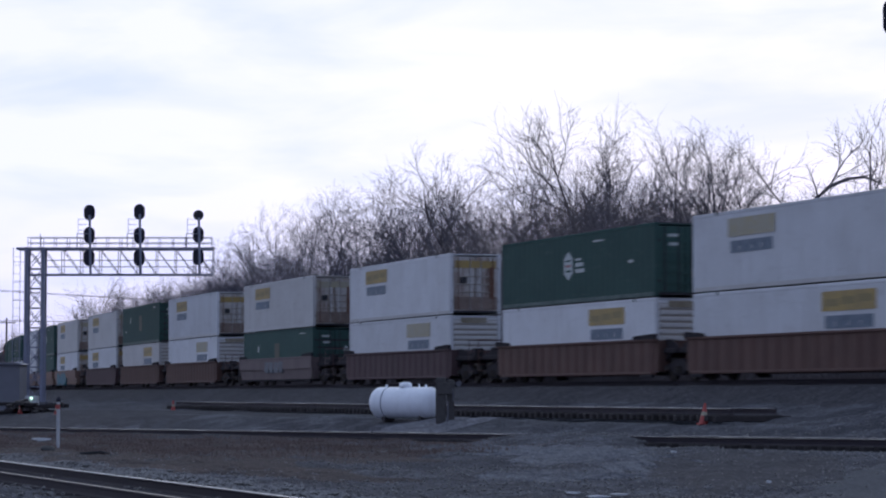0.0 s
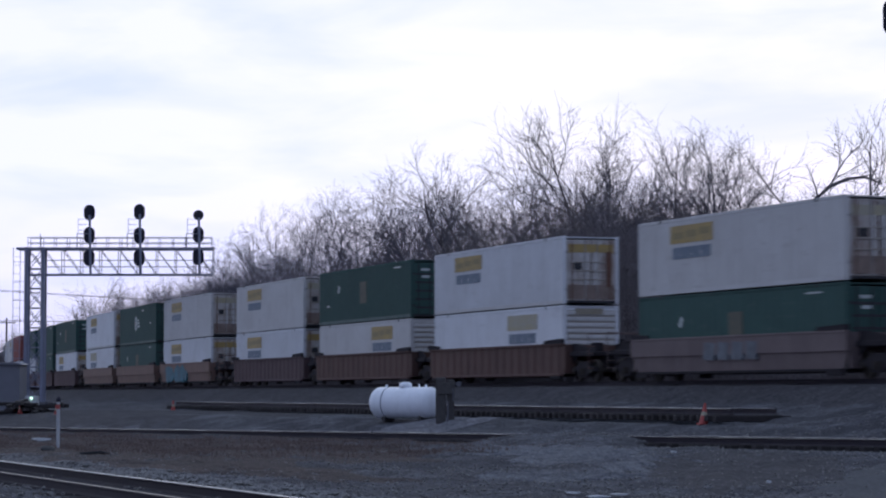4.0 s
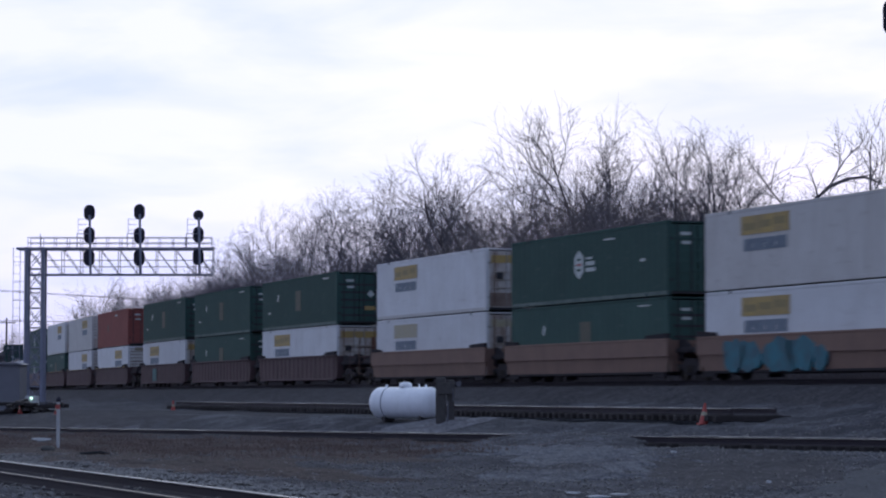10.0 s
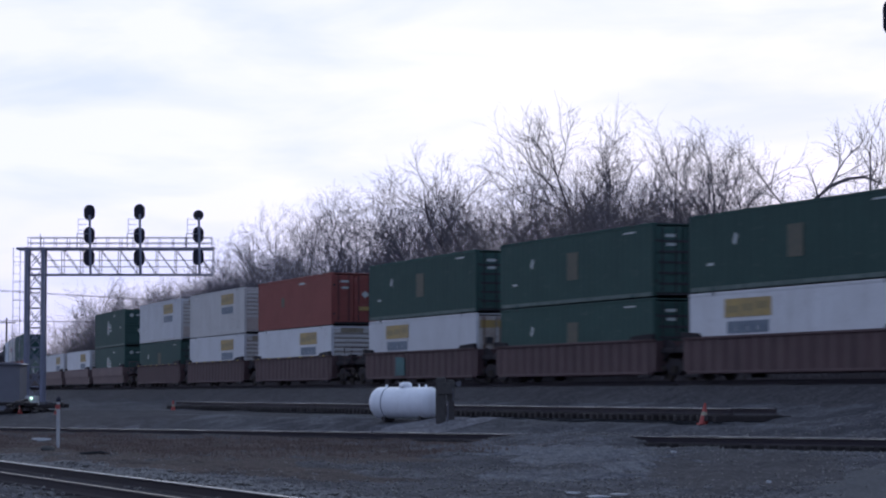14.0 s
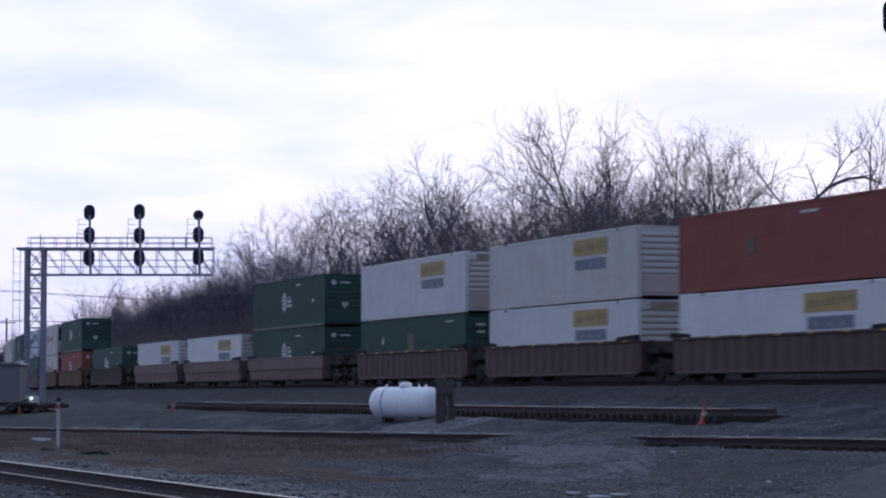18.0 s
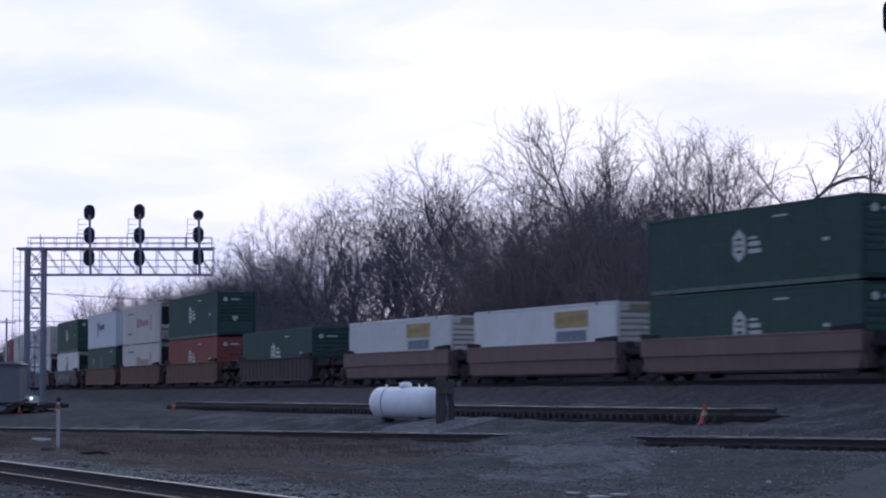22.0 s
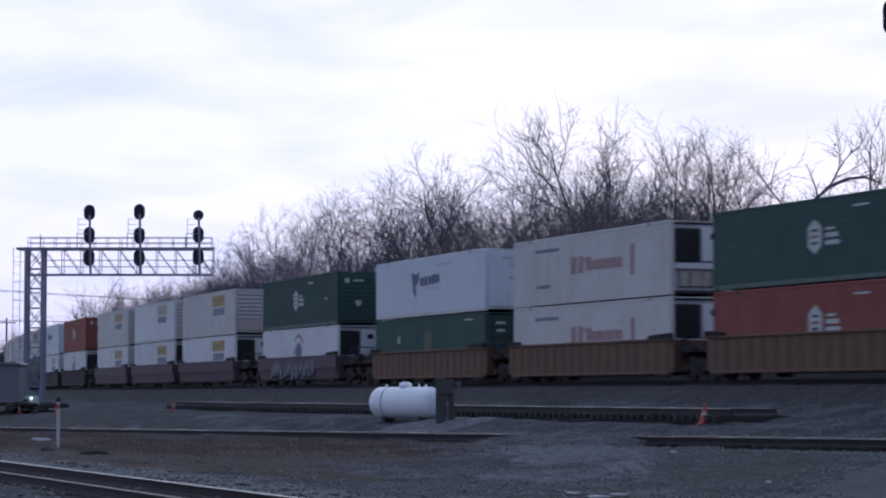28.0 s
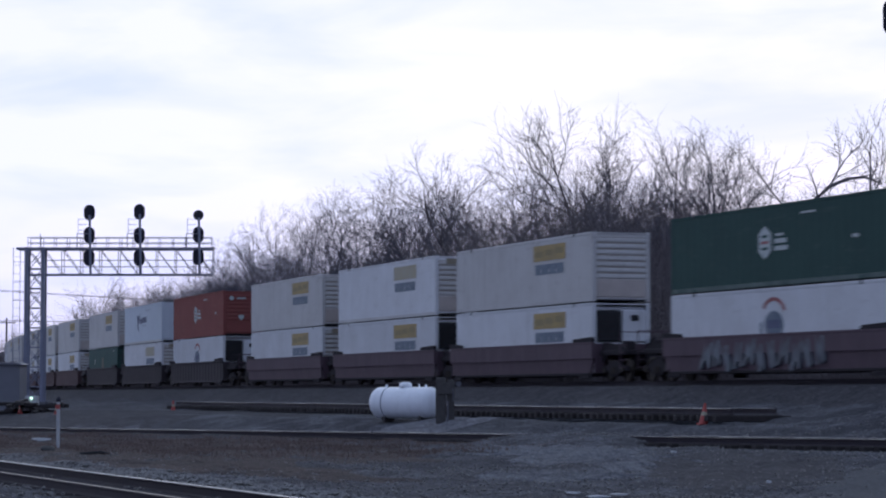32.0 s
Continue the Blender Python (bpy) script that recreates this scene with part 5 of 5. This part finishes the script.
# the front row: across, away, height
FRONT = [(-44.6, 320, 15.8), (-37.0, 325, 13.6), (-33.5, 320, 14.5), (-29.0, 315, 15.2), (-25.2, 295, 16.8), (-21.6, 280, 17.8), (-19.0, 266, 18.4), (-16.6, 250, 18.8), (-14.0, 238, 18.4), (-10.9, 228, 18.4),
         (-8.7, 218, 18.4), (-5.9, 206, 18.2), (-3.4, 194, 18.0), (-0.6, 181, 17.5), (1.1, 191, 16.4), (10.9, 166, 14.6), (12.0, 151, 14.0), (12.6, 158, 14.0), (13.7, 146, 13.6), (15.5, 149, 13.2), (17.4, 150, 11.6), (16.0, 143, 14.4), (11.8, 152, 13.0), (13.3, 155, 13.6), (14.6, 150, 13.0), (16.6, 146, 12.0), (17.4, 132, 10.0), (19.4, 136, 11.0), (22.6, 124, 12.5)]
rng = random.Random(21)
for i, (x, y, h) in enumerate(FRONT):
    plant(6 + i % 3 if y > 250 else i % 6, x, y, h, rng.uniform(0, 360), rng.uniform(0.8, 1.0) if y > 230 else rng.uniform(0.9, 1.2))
# deeper in the wood
for i in range(24):
    f = 0.3 + 0.7 * (i / 23) ** 0.8
    y = 335 - 200 * f + rng.uniform(-6, 34)
    x = (-640 + 1450 * f + rng.uniform(-28, 28)) / 4371 * y
    plant(6 + rng.randrange(3), x, y + 14, rng.uniform(10.5, 13.0), rng.uniform(0, 360), rng.uniform(1.0, 1.3))
# a close second row
for i in (0, 1, 2, 3, 4, 5, 7, 9, 12, 15, 18):
    y = 262 - 4.2 * i + rng.uniform(-5, 5)
    plant(rng.randrange(6), (-400 + 21 * i + rng.uniform(-8, 8)) / 4371 * y, y + 8, 14.4 + 0.04 * i + rng.uniform(-1.2, 1.0), rng.uniform(0, 360), rng.uniform(1.0, 1.25))
# the low dense wood at the far end
for i in range(6, 28):
    y = rng.uniform(292, 338)
    plant(6 + i % 3, (-640 + 16.0 * i + rng.uniform(-10, 10)) / 4371 * y, y, rng.uniform(13.0, 15.6) * (0.88 if i < 9 else 1), rng.uniform(0, 360), rng.uniform(0.9, 1.2))


plant(6, -58.4, 330, 9.6, 40, 0.8)
# a thick low stand beyond the bridge
for i in range(17):
    y = rng.uniform(300, 345)
    plant(6 + i % 3, (-550 + 11 * i + rng.uniform(-9, 9)) / 4371 * y, y, rng.uniform(12.0, 13.6) + 0.2 * i, rng.uniform(0, 360), rng.uniform(0.9, 1.2))


def build_leaning_tree():
    x, y = 15.64, 130.0
    way = [(0, 0, -0.4), (0.2, 0, 2.6), (0.62, 0.1, 5.5), (1.6, 0.1, 7.3), (2.9, 0.2, 9.1), (3.9, 0.2, 10.35), (4.8, 0.1, 11.15), (5.7, 0.0, 11.55), (6.7, 0.2, 11.65), (7.6, 0.2, 11.3)]
    trunk, crown = grow_tree(77, 11.5, thick=0.0155, full=0.55, path=[Vector(q) for q in way])
    t = thing("leaning_tree", "bare dark tree leaning far over with a bent trunk", "tree", m=pose(x, y, ground_z(x, y)))
    part("trunk", trunk, None, t)
    part("crown", crown, None, t)


build_leaning_tree()


def build_thicket(name, label, count, place, tall, seed, stems=26):
    rng = random.Random(seed)
    v, f = [], []
    for i in range(count):
        x, y, h = place(rng, i / count)
        z = ground_z(x, y) - 0.2
        for _ in range(stems):
            p = Vector((x + rng.gauss(0, 1.3), y + rng.gauss(0, 1.3), z))
            d = Vector((rng.gauss(0, 0.28), rng.gauss(0, 0.28), 1)).normalized()
            ln = h * tall * rng.uniform(0.45, 1.05)
            pts = limb(rng, p, d, ln, 3, 0.16, 0.05)
            tube(v, f, pts, 0.030, 0.008, 3)
            for _ in range(9):
                q, way = along(pts, rng.uniform(0.15, 0.999))
                twig(v, f, q, q + spread(rng, way, rng.uniform(20, 65)) * (ln * rng.uniform(0.14, 0.34)), 0.016)
    d = raw_mesh(name, v, f)
    d.materials.append(BRUSH)
    tagged(new(name, d), label, "brush", kind="stuff")


def edge_place(rng, f):
    s = -235 + 270 * f + rng.uniform(-2, 2)
    off = -rng.uniform(7.5, 19)
    x, y, _ = on_line(s, off)
    px = x / y
    return x, y, (1.05 + 0.45 * ease(0.055, 0.012, abs(px - 0.07)) + 0.22 * math.sin(s * 0.21)) * (1 - 0.35 * ease(0.045, 0.02, abs(px + 0.015))) * (1 - 0.45 * ease(0.118, 0.134, px))


build_thicket("undergrowth", "dense dark leafless undergrowth along the line", 330, edge_place, 6.2, 31, 26)


def deep_place(rng, f):
    y = 360 - 215 * max(0.0, 1.1 * f - 0.1) + rng.uniform(0, 40)
    px = -810 + 1670 * f + rng.uniform(-25, 25)
    return px / 4371 * y, y + 8, 1.0 - 0.12 * ease(190, 90, abs(px + 75)) + 0.65 * ease(-300, -400, px) * ease(-690, -640, px) - 0.45 * ease(500, 560, px)


build_thicket("far_brush", "dark leafless brush deep in the wood", 290, deep_place, 9.0, 32, 22)

def mound_place(rng, f):
    y = rng.uniform(128, 160)
    return (80 + 400 * f + rng.uniform(-20, 20)) / 4371 * y, y, 0.95 + 0.62 * ease(200, 40, abs(80 + 400 * f - 225))


build_thicket("bramble_mound", "tall dark tangle of leafless brambles", 150, mound_place, 7.8, 33, 26)


def low_place(rng, f):
    y = rng.uniform(318, 350)
    px = -655 + 300 * f + rng.uniform(-10, 10)
    return px / 4371 * y, y, 0.78 + 0.55 * f + rng.uniform(-0.08, 0.08)


build_thicket("low_wood", "hazy dark leafless scrub at the far end of the wood", 75, low_place, 12.0, 34, 24)


def build_far_wood():
    """The wood going on behind: three ragged rows of closed tree tops."""
    rng = random.Random(61)
    v, f = [], []
    for y, lo, hi in ((300, 3.5, 5.5), (345, 5, 7), (400, 6, 8.5)):
        x = -0.20 * y
        while x < 0.20 * y:
            w = rng.uniform(1.2, 3.0)
            h = rng.uniform(lo, hi) * (1 - 0.45 * ease(0.105, 0.14, x / y))
            z = ground_z(x, y) - 1
            n = len(v)
            ring = 9
            for k in range(ring):
                a = 2 * math.pi * k / ring
                r = w * rng.uniform(0.8, 1.2)
                v.append((x + r * math.cos(a), y + 2 * r * math.sin(a), z))
            for k in range(ring):
                a = 2 * math.pi * k / ring
                r = w * rng.uniform(0.6, 1.2)
                v.append((x + r * math.cos(a), y + 2 * r * math.sin(a), z + h * rng.uniform(0.8, 1.0)))
            v.append((x + rng.gauss(0, 0.4), y, z + h * 1.02))
            for k in range(ring):
                f.append((n + k, n + (k + 1) % ring, n + ring + (k + 1) % ring, n + ring + k))
                f.append((n + ring + k, n + ring + (k + 1) % ring, n + 2 * ring))
            x += w * rng.uniform(0.5, 0.9)
    d = raw_mesh("far_wood", v, f)
    d.materials.append(FARWOOD)
    tagged(new("far_wood", d), "far bare woods closing the view behind the line", "woods", kind="stuff")


build_far_wood()

# ---- dead grass, stones and scraps ----
def build_grass():
    """Tufts of dead grass, thicker towards the rails."""
    rng = random.Random(41)
    v, f = [], []
    tufts = 0
    while tufts < 2300:
        u, k = rng.uniform(-8, 52), rng.random()
        cx, cy, _ = mid_place(u, -2.0 - 13 * k ** 1.2)
        if cx > 0.5 + rng.gauss(0, 1.6) or noise.noise((cx * 0.35, cy * 0.22, 9)) + rng.gauss(0, 0.25) < 0.0:
            continue
        if (Vector((cx, cy)) - NEAR_A).dot(NEAR_SIDE) < 2.6:
            continue
        tufts += 1
        tall, wide = rng.uniform(0.05, 0.22) * (0.3 + 0.7 * min(1.0, k * 3)), rng.uniform(0.15, 0.5)
        for _ in range(34):
            x, y = cx + rng.gauss(0, wide), cy + rng.gauss(0, wide)
            z, h, a = ground_z(x, y) - 0.01, tall * rng.uniform(0.3, 1.1), rng.uniform(0, math.pi)
            w = rng.uniform(0.008, 0.02)
            n = len(v)
            v += [(x - w * math.cos(a), y - w * math.sin(a), z), (x + w * math.cos(a), y + w * math.sin(a), z), (x + rng.gauss(0, 0.3) * h, y + rng.gauss(0, 0.3) * h, z + h)]
            f.append((n, n + 1, n + 2))
    d = raw_mesh("dead_grass", v, f)
    d.materials.append(STRAW)
    tagged(new("dead_grass", d), "thin dead brown grass between the tracks", "grass", kind="stuff")


def stones(name, label, count, place, size, seed, mat):
    rng = random.Random(seed)
    v, f = [], []
    for _ in range(count):
        x, y, z = place(rng)
        r = rng.uniform(*size)
        n = len(v)
        a = rng.uniform(0, 6.3)
        for k in range(4):
            b = a + k * math.pi / 2 + rng.uniform(-0.3, 0.3)
            q = r * rng.uniform(0.7, 1.2)
            v.append((x + q * math.cos(b), y + q * math.sin(b), z + r * rng.uniform(0.0, 0.45)))
        v.append((x + rng.gauss(0, 0.2) * r, y + rng.gauss(0, 0.2) * r, z + r * rng.uniform(0.6, 1.0)))
        v.append((x, y, z - r * 0.6))
        f += [(n + k, n + (k + 1) % 4, n + 4) for k in range(4)] + [(n + (k + 1) % 4, n + k, n + 5) for k in range(4)]
    d = raw_mesh(name, v, f)
    d.materials.append(mat)
    tagged(new(name, d), label, "stones", kind="stuff")


def bed_stone(rng):
    side = 0.95 + 2.6 * rng.random() ** 1.6 if rng.random() < 0.985 else rng.uniform(-2.4, -0.9)
    x, y, z = near_place(rng.uniform(-12, 28), side)
    return x, y, max(z - 0.2 - 0.2 * max(0.0, abs(side) - 1.75), ground_z(x, y) + 0.04)


def yard_stone(rng):
    y = rng.uniform(30, 74)
    x = rng.uniform(-0.2, 0.18) * y
    return x, y, ground_z(x, y) + 0.01


build_grass()
stones("ballast_stones", "loose pale ballast stones beside the near rail", 12000, bed_stone, (0.025, 0.065), 51, STONE)
stones("yard_stones", "loose stones scattered on the yard", 9000, yard_stone, (0.014, 0.042), 52, STONE)


def build_scrap(x, y, w, h, turn):
    z = ground_z(x, y)
    pts = [(w / 2 * math.cos(a) * (1 + 0.25 * math.sin(3 * a)), h * (0.5 + 0.5 * math.sin(a))) for a in np.linspace(0, 2 * math.pi, 11)[:-1]]
    tagged(part("scrap", Shell().slab(pts, -w * 0.3, w * 0.3), SCRAP, None, "crumpled pale scrap lying on the gravel", pose(x, y, z + 0.01, 0, 0, turn)), category="litter", group="scraps on the gravel")


for x, y, w, h in ((5.7, 61.3, 0.14, 0.06), (5.9, 44.9, 0.09, 0.06), (2.05, 39.2, 0.22, 0.03), (2.45, 39.0, 0.34, 0.04), (2.75, 38.8, 0.25, 0.03), (-13.3, 82.0, 0.6, 0.10)):
    build_scrap(x, y, w, h, 20)
tagged(part("old_tyre_scrap", Shell().lathe([(0.10, 0.0), (0.20, 0.04), (0.20, 0.12), (0.10, 0.16)], 14, pose(-11.25, 70.5, ground_z(-11.25, 70.5), 20, 10, 0)), UNIT, None, "black rubber scrap lying by the track"), category="litter")
stick = Shell()
for p, q in (((-0.42, 0, 0.05), (0.1, 0.05, 0.10)), ((0.1, 0.05, 0.10), (0.38, -0.04, 0.05))):
    stick.rod(p, q, 0.05, 0.035, 7)
tagged(part("branch", stick, UNIT, None, "short dark branch lying on the gravel", pose(-9.25, 66.0, ground_z(-9.25, 66.0))), category="litter")
motions()
